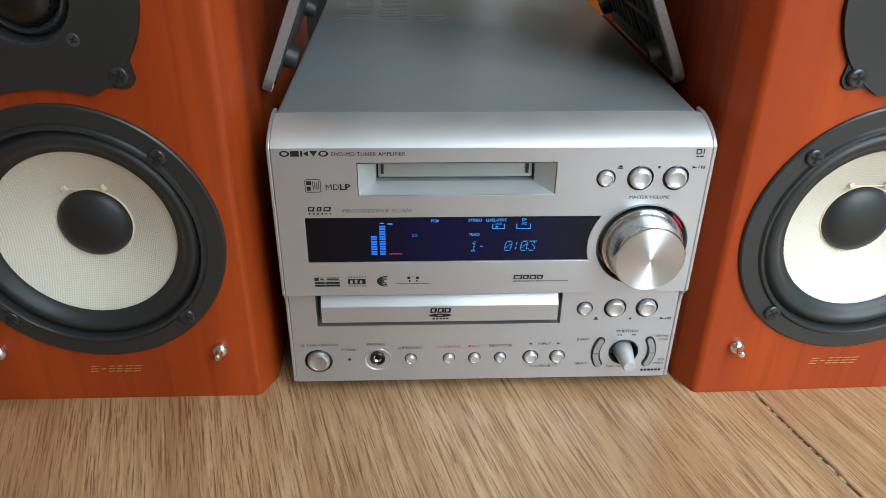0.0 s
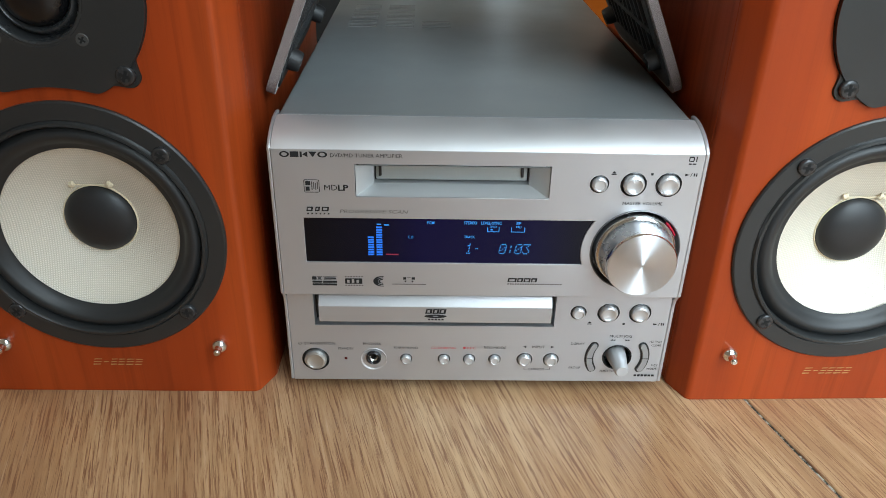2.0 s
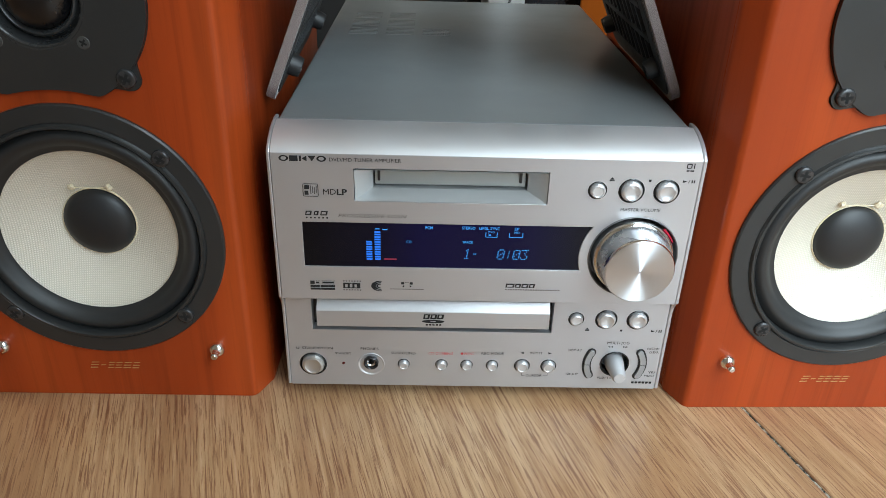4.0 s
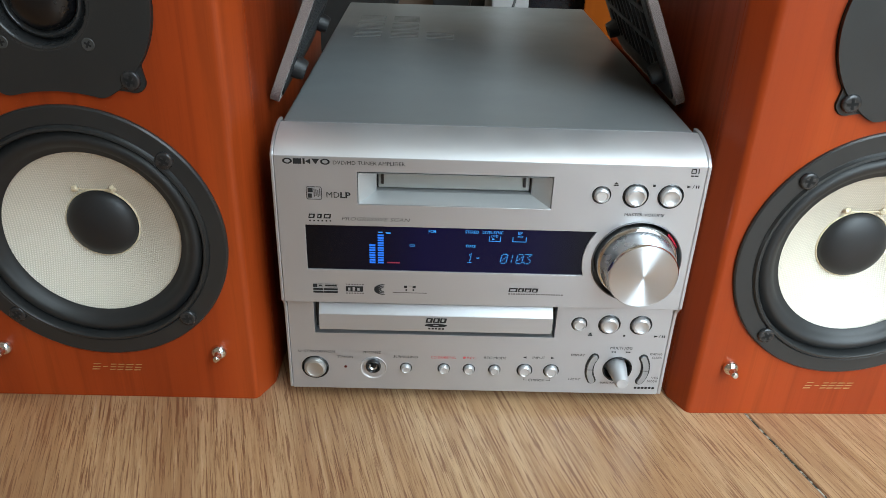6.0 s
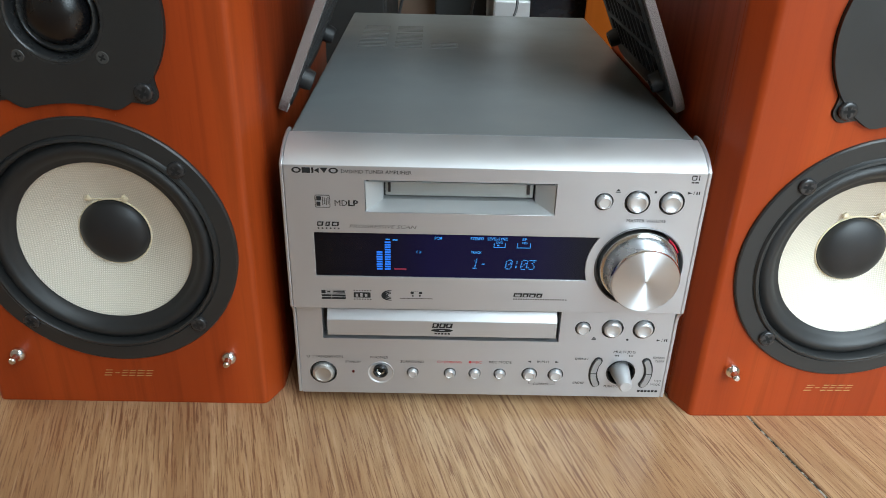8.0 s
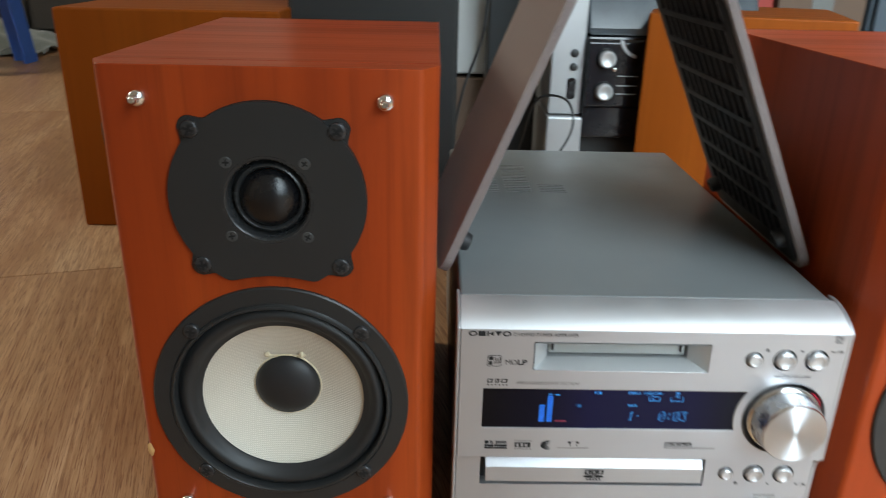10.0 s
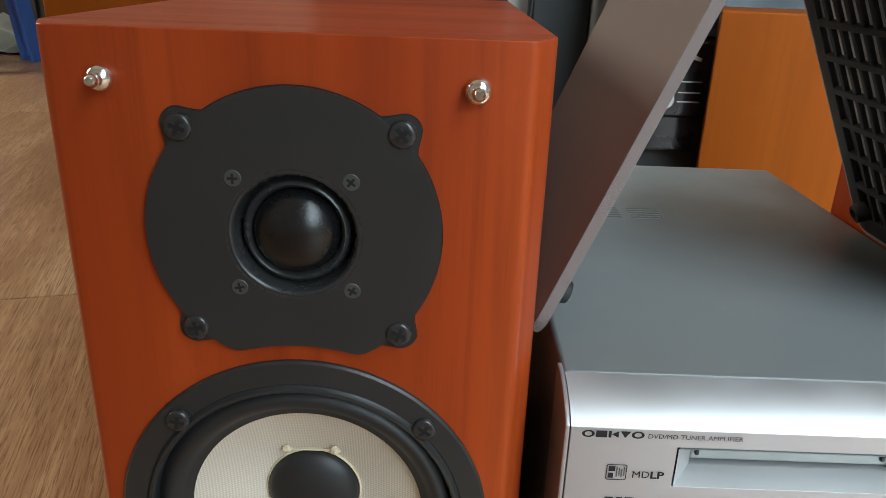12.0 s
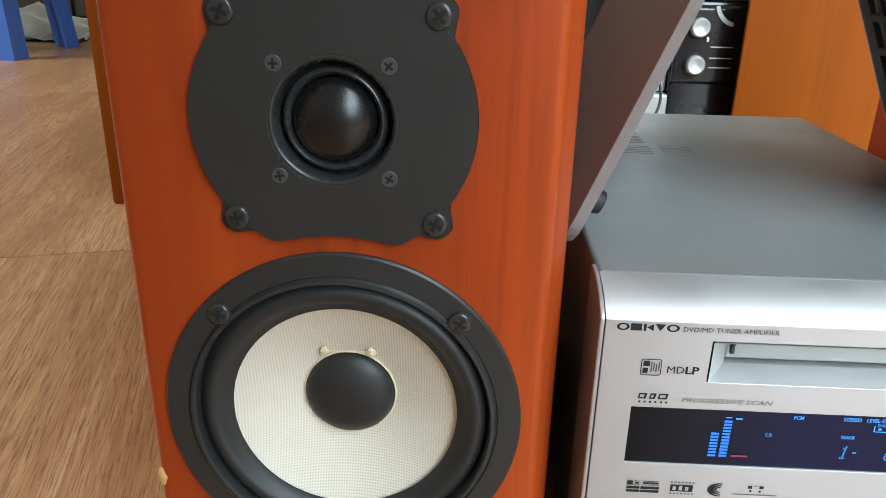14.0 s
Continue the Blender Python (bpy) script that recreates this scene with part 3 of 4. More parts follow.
hood = [(2 * t * (1 - t) * 0.0080 + t * t * 0.0225, (1 - t) ** 2 * FZ1 + 2 * t * (1 - t) * 0.1573 + t * t * UZ) for t in [i / 14 for i in range(15)]]

body = part("casing", box(-0.1012, 0.1040, 0.0236, 0.3500, FZ0, 0.1585, 0.0022, segments=4), GREY_STEEL, unit, "dark grey painted steel cover")
# vent slots in the cover
for x, rows in ((-0.0855, 3), (-0.0590, 3), (-0.0325, 1)):
    for row in range(rows):
        for i in range(5):
            y = 0.2150 + 0.0285 * row + 0.0046 * i
            part("vent_slot", box(x, x + 0.0205, y, y + 0.0017, 0.1580, 0.15880, 0.0003), VENT_GREY, unit)
display_edge = [(KX - math.sqrt(0.0275 ** 2 - (z - KZ) ** 2), z) for z in [0.0890 + 0.0250 * i / 10 for i in range(11)]]
display_outline = [(-0.0880, 0.0890)] + display_edge + [(-0.0880, 0.1140)]
upper_holes = [display_outline, rect(-0.0619, 0.0319, 0.1258, 0.1426), ring_of(KX, KZ, 0.0224, 56)]
TOP_BUTTONS = [(0.0557, 0.1340, 0.0043), (0.0722, 0.1340, 0.0059), (0.0892, 0.1340, 0.0059)]
LOW_BUTTONS = [(0.0550, 0.0556, 0.0040), (0.0713, 0.0556, 0.0056), (0.0884, 0.0556, 0.0056)]
SMALL_BUTTONS = [(-0.0380, 0.0240, 0.0031), (-0.0170, 0.0240, 0.0032), (-0.0030, 0.0240, 0.0032), (0.0112, 0.0240, 0.0032), (0.0280, 0.0240, 0.0041), (0.0428, 0.0240, 0.0041)]
JX, JZ = 0.0796, 0.0262
LY = 0.0060
softened(part("upper_panel", plate(rect(-0.1009, 0.1044, FZM, FZ1), upper_holes + [ring_of(x, z, r, 28) for x, z, r in TOP_BUTTONS], 0.0, 0.0075), SILVER, unit, "silver painted front panel"), 0.0004)
part("panel_hood", extrude_x(hood + [(0.0225, 0.1500)], -0.1009, 0.1044), SILVER_HOOD_LIT, unit, "curved silver top edge", None, True)
# lower panel: set back, its top swept forward under the upper one
low_holes = [rect(-0.0872, 0.0424, 0.0462, 0.0668), ring_of(JX, JZ, 0.0078, 36), ring_of(-0.0560, 0.0252, 0.0032, 24)]
softened(part("lower_panel", plate(rect(-0.1009, 0.1044, FZ0, FZM), low_holes + [ring_of(x, z, r, 26) for x, z, r in LOW_BUTTONS + SMALL_BUTTONS + [(-0.0882, 0.0232, 0.0074)]], LY, 0.0140), SILVER, unit, "silver painted lower panel"), 0.0004)
part("panel_cove", extrude_x([(0.0005, 0.0693), (0.0022, 0.0687), (0.0040, 0.0678), (0.0054, 0.0669), (LY + 0.0012, 0.0668), (LY + 0.0012, 0.0693)], -0.1008, 0.1043), SILVER, unit, "", None, True)
for inner, outer in ((-0.1011, -0.1029), (0.1046, 0.1067)):
    prof = [(0.0006, FZM), (0.0004, FZ1)] + [(y + 0.0005, z + 0.0003) for y, z in hood[1:]] + [(0.0300, UZ), (0.0300, FZ0), (LY, FZ0), (LY, 0.0600), (0.0052, 0.0640), (0.0030, 0.0675)]
    softened(part("side_cap", extrude_x(prof, inner, outer), SILVER, unit, "silver end cap"), 0.0006)
part("inner_chassis", box(-0.0990, 0.0990, 0.0150, 0.0240, FZ0 + 0.001, 0.1560), BLACK, unit)
for x in (-0.085, 0.085):
    for y in (0.035, 0.315):
        part("foot", lathe([(0, 0), (0.011, 0), (0.012, 0.002), (0.012, FZ0), (0, FZ0)], 28), RUBBER, unit, "round black foot", pose(x, y, 0, 90, 0, 0), True)

# minidisc slot: sloping sill round a recessed flap
bm = bmesh.new()
outer = [(-0.0615, 0.1262), (0.0315, 0.1262), (0.0315, 0.1422), (-0.0615, 0.1422)]
inner = [(-0.0535, 0.1291), (0.0230, 0.1291), (0.0230, 0.1407), (-0.0535, 0.1407)]
o = [bm.verts.new((x, -0.0004, z)) for x, z in outer]
i_ = [bm.verts.new((x, 0.0092, z)) for x, z in inner]
d_ = [bm.verts.new((x, 0.0146, z)) for x, z in inner]
for k in range(4):
    j = (k + 1) % 4
    bm.faces.new((o[k], o[j], i_[j], i_[k]))
    bm.faces.new((i_[k], i_[j], d_[j], d_[k]))
slot = part("disc_slot", bm, SLOT_METAL, unit, "bevelled silver slot surround")
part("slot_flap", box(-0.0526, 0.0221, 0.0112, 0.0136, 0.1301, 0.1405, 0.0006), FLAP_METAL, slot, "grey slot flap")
part("slot_gap", box(-0.0535, 0.0230, 0.0140, 0.0145, 0.1291, 0.1407), BLACK, slot)
for x in (-0.0512, 0.0188):
    part("slot_guide", box(x, x + 0.0014, 0.0098, 0.0114, 0.1325, 0.1385, 0.0003), DARK_CHROME, slot)

# display
glass = part("display_window", plate(display_outline, [], 0.0008, 0.0020), GLASS_DARK, unit, "dark smoked display window")
DY = 0.0005
lettering("PCM", -0.0272, 0.1110, 0.0016, glass, GLOW_BLUE, DY, bold=0.01, name="lit_lettering", width=0.0036)
lettering("STEREO", -0.0090, 0.1112, 0.0016, glass, GLOW_BLUE, DY, bold=0.01, name="lit_lettering", width=0.0066)
lettering("LEVEL-SYNC", -0.0004, 0.1112, 0.0016, glass, GLOW_BLUE, DY, bold=0.01, name="lit_lettering", width=0.0102)
lettering("EP", 0.0172, 0.1112, 0.0015, glass, GLOW_BLUE, DY, bold=0.01, name="lit_lettering", width=0.0022)
lettering("CD", -0.0366, 0.1030, 0.0014, glass, GLOW_BLUE, DY, spread=1.3, name="lit_lettering", width=0.0026)
lettering("TRACK", -0.0086, 0.1034, 0.0014, glass, GLOW_BLUE, DY, bold=0.01, name="lit_lettering", width=0.0054)
lettering("DVD", 0.0040, 0.1093, 0.0013, glass, GLOW_BLUE, DY, name="lit_lettering", width=0.0034)
lettering("MD", 0.0172, 0.1093, 0.0013, glass, GLOW_BLUE, DY, name="lit_lettering", width=0.0026)
def frame_lines(x0, x1, z0, z1, w=0.00035):
    return [(x0, x1, z0, z0 + w), (x0, x0 + w, z0, z1), (x1 - w, x1, z0, z1)]
bars(frame_lines(0.0028, 0.0088, 0.1070, 0.1098) + [(0.0044, 0.0056, 0.1079, 0.1087)], glass, GLOW_BLUE, DY, "lit_mark")
bars(frame_lines(0.0146, 0.0216, 0.1070, 0.1098), glass, GLOW_BLUE, DY, "lit_mark")


DOTS = {"0": "01110 10001 10011 10101 11001 10001 01110", "1": "00100 01100 00100 00100 00100 00100 01110",
        "3": "11111 00010 00100 00010 00001 10001 01110", ":": "00000 00100 00100 00000 00100 00100 00000", ".": "00000 00000 00000 00110 00000 00000 00000"}


def dot_matrix(text, x, z, h, w):
    """Slanted dot-matrix figures."""
    bm = bmesh.new()
    for n, ch in enumerate(text):
        for r, row in enumerate(DOTS[ch].split()):
            for c, on in enumerate(row):
                if on == "1":
                    pz = z + h * (6 - r) / 6
                    px = x + n * w * 1.32 + w * c / 4 + (pz - z) * 0.16
                    s = h * 0.050
                    bm.faces.new([bm.verts.new((px + a, DY, pz + b)) for a, b in ((-s, -s), (s, -s), (s, s), (-s, s))])
    return part("lit_figures", bm, GLOW_BLUE, glass)


dot_matrix("1", -0.0078, 0.0948, 0.0052, 0.0030)
dot_matrix(".", -0.0044, 0.0948, 0.0052, 0.0030)
dot_matrix("0:03", 0.0092, 0.0948, 0.0052, 0.0030)
# level meter columns and their red base
for c in range(2):
    bars([(-0.0567 + c * 0.0042, -0.0567 + c * 0.0042 + 0.0030, 0.0930 + 0.0014 * i, 0.0930 + 0.0014 * i + 0.0010) for i in range(8 if c == 0 else 12)], glass, GLOW_DEEP, DY, "level_meter")
bars([(-0.0521, -0.0500, 0.1104, 0.1109), (-0.0485, -0.0460, 0.1100, 0.1106)], glass, GLOW_BLUE, DY, "lit_mark")
bars([(-0.0478, -0.0415, 0.0932, 0.0940)], glass, GLOW_RED, DY, "level_base")

# volume dial in its hollow
well = part("dial_well", lathe([(0.0229, 0.0003), (0.0228, -0.0004), (0.0224, -0.0006), (0.0220, 0.0000), (0.0215, 0.0068), (0, 0.0070)], 72), WELL_METAL, unit, "polished dial surround", (KX, 0, KZ), True)
dial = part("volume_dial", lathe([(0.0190, 0.0000), (0.0189, -0.0028), (0.0181, -0.0080), (0.0176, -0.0128), (0.0175, -0.0136)], 80), DIAL_SIDE, unit, "large polished volume dial", (KX, 0, KZ), True)
part("dial_flange", lathe([(0.0206, 0.0064), (0.0206, 0.0000), (0.0203, -0.0012), (0.0197, -0.0022), (0.0189, -0.0028)], 80), CHROME, dial, "bright polished flange", None, True)
part("dial_rim", lathe([(0.0175, -0.0135), (0.0174, -0.0143), (0.0168, -0.0152)], 80), CHROME, dial, "bright bevelled rim", None, True)
part("dial_face", lathe([(0.0169, -0.0151), (0.0166, -0.0154), (0.0120, -0.0155), (0.0060, -0.0156), (0.0003, -0.0156)], 96), DIAL, dial, "spun aluminium dial face", None, True)
part("dial_marker", lathe([(0.0213, 0.0004), (0.0208, 0.0006), (0.0206, -0.0012)], 16, None, (0, 0, 0), 24, 26), RED_MARK, dial, "red volume mark")
lettering("MASTER VOLUME", KX, 0.1232, 0.0017, unit, INK, spread=1.05, centre=True, width=0.0196)

# buttons


def button(x, z, r, y, name="button", cap=SILVER_SATIN):
    r *= 1.08
    ring = part(name, lathe([(r, y + 0.004), (r, y - 0.0001), (r * 0.93, y - 0.0004), (r * 0.88, y + 0.0010), (r * 0.86, y + 0.004)], 36), DARK_CHROME, unit, "round silver push button", (x, 0, z), True)
    part("cap", lathe([(r * 0.85, y + 0.004), (r * 0.83, y - 0.0008), (r * 0.74, y - 0.0020), (r * 0.60, y - 0.0024), (r * 0.52, y - 0.0020), (0, y - 0.0018)], 36), cap, ring, "", None, True)


for x, z, r in TOP_BUTTONS:
    button(x, z, r, 0.0)
for x, z, r in LOW_BUTTONS + SMALL_BUTTONS:
    button(x, z, r, LY)
button(-0.0882, 0.0232, 0.0070, LY, "power_button", plain("brushed_button", (0.50, 0.49, 0.47), 0.35, 0.8, 0.05, 200))

# disc drawer
bm = extrude_x([(LY - 0.0030, 0.0506), (LY - 0.0030, 0.0602), (LY - 0.0028, 0.0606), (LY + 0.0006, 0.0651), (LY + 0.0012, 0.0654), (LY + 0.0060, 0.0654), (LY + 0.0060, 0.0498), (LY - 0.0016, 0.0498)], -0.0842, 0.0400)
drawer = part("disc_drawer", bm, DRAWER_METAL, unit, "silver disc drawer front")
part("drawer_gap", box(-0.0872, 0.0424, LY + 0.0070, LY + 0.0078, 0.0462, 0.0668), BLACK, unit)
print_cut(oval(-0.0222, 0.0546, 0.0060, 0.0011), [oval(-0.0222, 0.0546, 0.0016, 0.0003)[::-1]], drawer, INK, LY - 0.0032)
for x in (-0.0277, -0.0239, -0.0203):
    print_cut(slanted(x, x + 0.0034, 0.0563, 0.0592), [slanted(x + 0.0010, x + 0.0024, 0.0570, 0.0586)[::-1]], drawer, INK, LY - 0.0033)
bars([(-0.0262 + 0.0018 * i, -0.0250 + 0.0018 * i, 0.0520, 0.0530) for i in range(5)], drawer, INK, LY - 0.0032)

# headphone socket, jog stick, rocker keys
jack = part("headphone_socket", lathe([(0.0074, LY + 0.0002), (0.0072, LY - 0.0005), (0.0068, LY - 0.0004), (0.0056, LY + 0.0008), (0.0030, LY + 0.0014)], 40), SILVER_SATIN, unit, "chrome headphone socket", (-0.0560, 0, 0.0236), True)
part("socket_ring", lathe([(0.0041, LY + 0.0010), (0.0041, LY - 0.0018), (0.0034, LY - 0.0022), (0.0027, LY - 0.0014), (0.0022, LY + 0.0060)], 32), DARK_CHROME, jack, "", (0, 0, 0.0016), True)
part("socket_contact", lathe([(0.0027, LY - 0.0006), (0.0023, LY - 0.0012), (0.0016, LY - 0.0006), (0.0014, LY + 0.0030)], 24), CHROME, jack, "", (0, 0, 0.0016), True)
part("socket_hole", lathe([(0.0023, LY + 0.0029), (0, LY + 0.0030)], 24), BLACK, jack, "", (0, 0, 0.0016))
cup = part("jog_cup", lathe([(0.0083, LY + 0.0001), (0.0081, LY - 0.0006), (0.0076, LY - 0.0004), (0.0066, LY + 0.0058), (0, LY + 0.0062)], 44), DARK_CHROME, unit, "dark ring round the jog stick", (JX, 0, JZ), True)
part("jog_stick", lathe([(0.0056, LY + 0.0060), (0.0052, LY - 0.0005), (0.0041, LY - 0.0080), (0.0041, LY - 0.0095), (0.0038, LY - 0.0122), (0.0030, LY - 0.0134), (0.0012, LY - 0.0134), (0, LY - 0.0132)], 36), JOG_METAL, cup, "polished jog stick", None, True)


def bean(side, r, half, span, n=16):
    """A bent capsule round the jog stick."""
    pts = [(JX + side * (r + half) * math.cos(radians(-span + 2 * span * i / n)), JZ + (r + half) * math.sin(radians(-span + 2 * span * i / n))) for i in range(n + 1)]
    for end, order in ((span, 1), (-span, -1)):
        cx, cz = r * math.cos(radians(end)), r * math.sin(radians(end))
        for i in range(1, 6):
            a = radians(end + order * 30 * i if order > 0 else end - 180 + 30 * i)
            pts.append((JX + side * (cx + half * math.cos(a)), JZ + cz + half * math.sin(a)))
        if order > 0:
            pts += [(JX + side * (r - half) * math.cos(radians(span - 2 * span * i / n)), JZ + (r - half) * math.sin(radians(span - 2 * span * i / n))) for i in range(n + 1)]
    return pts


for s in (-1, 1):
    part("rocker_rim", plate(bean(s, 0.01565, 0.0025, 30), [], LY - 0.0003, LY + 0.001), BLACK, unit, "dark seat of a rocker key")
    key = part("rocker_key", plate(bean(s, 0.01565, 0.00155, 30), [], LY - 0.0014, LY + 0.002), KEY_GREY, unit, "curved grey rocker key")
    softened(key, 0.0006, 3)
    mid = JX + s * 0.01565
    part("key_split", box(mid - 0.00155, mid + 0.00155, LY - 0.00155, LY, JZ - 0.00014, JZ + 0.00014), BLACK, key)

# print on the front
for x in (-0.0946, -0.0768):
    print_cut(oval(x, 0.1474, 0.0023, 0.0015), [oval(x, 0.1474, 0.0013, 0.0009)[::-1]], unit, INK, name="maker_mark")
bars([(-0.0919, -0.0879, 0.1460, 0.1488)], unit, INK, name="maker_mark")
bars([(-0.0873, -0.0863, 0.1460, 0.1488)], unit, INK, name="maker_mark")
print_shape([(-0.0862, 0.1474), (-0.0837, 0.1460), (-0.0837, 0.1488)], unit, INK, name="maker_mark")
print_shape([(-0.0832, 0.1488), (-0.0813, 0.1460), (-0.0794, 0.1488)], unit, INK, name="maker_mark")
lettering("DVD/MD TUNER AMPLIFIER", -0.0731, 0.1462, 0.0019, unit, INK, width=0.0340)
print_cut(rect(-0.0865, -0.0790, 0.1278, 0.1346, 0.0008, 3), [rect(-0.0862, -0.0793, 0.1281, 0.1343, 0.0006, 3)[::-1]], unit, INK)
bars([(-0.0857, -0.0833, 0.1316, 0.1338), (-0.0857, -0.0838, 0.1287, 0.1309)], unit, INK)
bars([(-0.0829 + 0.0009 * i, -0.0824 + 0.0009 * i, 0.1292 + 0.0005 * (i % 2), 0.1336 - 0.0004 * (i % 3)) for i in range(4)], unit, INK_PALE)
lettering("MD", -0.0768, 0.1290, 0.0030, unit, INK, width=0.0062)
lettering("LP", -0.0702, 0.1290, 0.0030, unit, INK, bold=0.03, width=0.0050)
for x, w in ((-0.0862, 0.0030), (-0.0820, 0.0022), (-0.0788, 0.0034)):
    print_cut(slanted(x, x + w, 0.1178, 0.1202), [slanted(x + 0.0007, x + w - 0.0007, 0.1184, 0.1196)[::-1]], unit, INK)
bars([(-0.0858 + 0.0020 * i, -0.0850 + 0.0020 * i, 0.1161, 0.1169) for i in range(6)], unit, INK)
lettering("PROGRESSIVE SCAN", -0.0700, 0.1170, 0.0019, unit, INK_PALE, shear=0.25, width=0.0336)
print_cut(rect(0.0968, 0.0994, 0.1462, 0.1488, 0.0006, 3), [rect(0.0973, 0.0989, 0.1462 + 0.0004, 0.1482)[::-1]], unit, INK)
bars([(0.1002, 0.1007, 0.1462, 0.1488), (0.0970, 0.0984, 0.1447, 0.1454), (0.0988, 0.1006, 0.1447, 0.1454)], unit, INK)


def eject_sign(x, z, y):
    print_shape([(x - 0.0012, z), (x + 0.0012, z), (x, z + 0.0012)], unit, INK, y)
    bars([(x - 0.0012, x + 0.0012, z - 0.0008, z - 0.0003)], unit, INK, y)


def play_sign(x, z, y):
    print_shape([(x - 0.0022, z - 0.0007), (x, z), (x - 0.0022, z + 0.0007)], unit, INK, y)
    print_shape([(x + 0.0004, z - 0.0009), (x + 0.0007, z - 0.0009), (x + 0.0013, z + 0.0009), (x + 0.0010, z + 0.0009)], unit, INK, y)
    bars([(x + 0.0020, x + 0.0026, z - 0.0008, z + 0.0008), (x + 0.0031, x + 0.0037, z - 0.0008, z + 0.0008)], unit, INK, y)


eject_sign(0.0620, 0.1398, -0.0002)
bars([(0.0798, 0.0810, 0.1390, 0.1402)], unit, INK)
play_sign(0.0984, 0.1395, -0.0002)
LP = LY - 0.0002
eject_sign(0.0617, 0.0490, LP)
bars([(0.0797, 0.0809, 0.0481, 0.0493)], unit, INK, LP)
play_sign(0.0988, 0.0486, LP)
# format marks between display and drawer
bars([(-0.0858, -0.0836, 0.0786, 0.0806), (-0.0832, -0.0808, 0.0786, 0.0788), (-0.0832, -0.0808, 0.0804, 0.0806), (-0.0828, -0.0812, 0.0792, 0.0800), (-0.0858, -0.0732 - 0.0076, 0.0768, 0.0780), (-0.0858, -0.0808 + 0.0002, 0.0752, 0.0764)], unit, INK)
bars([(-0.0800, -0.0732, 0.0786, 0.0788), (-0.0800, -0.0732, 0.0804, 0.0806), (-0.0796, -0.0736, 0.0792, 0.0800), (-0.0804, -0.0732, 0.0768, 0.0780), (-0.0804, -0.0732, 0.0752, 0.0764)], unit, INK)
print_cut(rect(-0.0690, -0.0602, 0.0764, 0.0796), [rect(-0.0680 + 0.0024 * i, -0.0680 + 0.0024 * i + 0.0013, 0.0769, 0.0787 + 0.0004 * (i == 1))[::-1] for i in range(3)], unit, INK)
bars([(-0.0690 + 0.0014 * i, -0.0690 + 0.0014 * i + 0.0008, z, z + 0.0006) for i in range(7) for z in (0.0804, 0.0751)], unit, INK_PALE)
for r in (0.0042, 0.0030, 0.0018):
    pts = [(-0.0500 + r * 1.1 * math.cos(radians(a)), 0.0780 + r * math.sin(radians(a)) * 0.75) for a in range(80, 281, 20)]
    pts += [(-0.0497 + r * 0.8 * math.cos(radians(a)), 0.0780 + (r - 0.0006) * math.sin(radians(a)) * 0.75) for a in range(280, 79, -20)]
    print_shape(pts, unit, INK)
bars([(-0.0392, -0.0376, 0.0792, 0.0806), (-0.0348, -0.0332, 0.0792, 0.0806), (-0.0372, -0.0352, 0.0804, 0.0806), (-0.0384, -0.0376, 0.0776, 0.0786), (-0.0348, -0.0340, 0.0776, 0.0786)], unit, INK)
bars([(-0.0450, -0.0275, 0.0762, 0.0766)], unit, INK_PALE)
for x, w in ((0.0146, 0.0044), (0.0194, 0.0030), (0.0228, 0.0034), (0.0266, 0.0030)):
    print_cut(slanted(x, x + w, 0.0784, 0.0808, 0.15), [slanted(x + 0.0008, x + w - 0.0008, 0.0788, 0.0800, 0.15)[::-1]], unit, INK)
bars([(0.0146 + 0.0013 * i, 0.0146 + 0.0013 * i + 0.0009, 0.0768, 0.0775) for i in range(22)], unit, INK_PALE)
# captions of the lower controls
lettering("STANDBY/ON", -0.0938, 0.0332, 0.0017, unit, INK, LP, width=0.0168)
print_shape([(-0.0962 + 0.0009 * math.cos(radians(a)), 0.0340 + 0.0009 * math.sin(radians(a))) for a in range(120, 421, 20)] + [(-0.0962 + 0.0006 * math.cos(radians(a)), 0.0340 + 0.0006 * math.sin(radians(a))) for a in range(420, 119, -20)], unit, INK, LP)
lettering("STANDBY", -0.0757, 0.0300, 0.0014, unit, INK, LP, width=0.0088)
part("standby_lamp", lathe([(0.0008, LY + 0.001), (0.0008, LY - 0.0003), (0, LY - 0.0006)], 14), plain("dark_red_lens", (0.09, 0.012, 0.012), 0.2), unit, "", (-0.0714, 0, 0.0240), True)
lettering("PHONES", -0.0617, 0.0332, 0.0017, unit, INK, LP, width=0.0098)
lettering("SURROUND", -0.0449, 0.0306, 0.0017, unit, INK, LP, width=0.0134)
lettering("CD DUBBING", -0.0243, 0.0308, 0.0016, unit, INK_RED, LP, width=0.0136)
lettering("REC", -0.0044, 0.0309, 0.0016, unit, INK_RED, LP, width=0.0050)
print_shape(ring_of(-0.0058, 0.0317, 0.0008, 14), unit, INK_RED, LP)
lettering("REC MODE", 0.0050, 0.0312, 0.0017, unit, INK, LP, width=0.0124)
lettering("INPUT", 0.0318, 0.0320, 0.0016, unit, INK, LP, width=0.0070)
print_shape([(0.0264, 0.0328), (0.0284, 0.0321), (0.0284, 0.0335)], unit, INK, LP)
print_shape([(0.0440, 0.0328), (0.0420, 0.0321), (0.0420, 0.0335)], unit, INK, LP)
lettering("CURSOR", 0.0306, 0.0166, 0.0016, unit, INK, LP, width=0.0090)
bars([(0.0280, 0.0282, 0.0172, 0.0190), (0.0280, 0.0298, 0.0172, 0.0174), (0.0426, 0.0428, 0.0172, 0.0190), (0.0404, 0.0428, 0.0172, 0.0174)], unit, INK, LP)
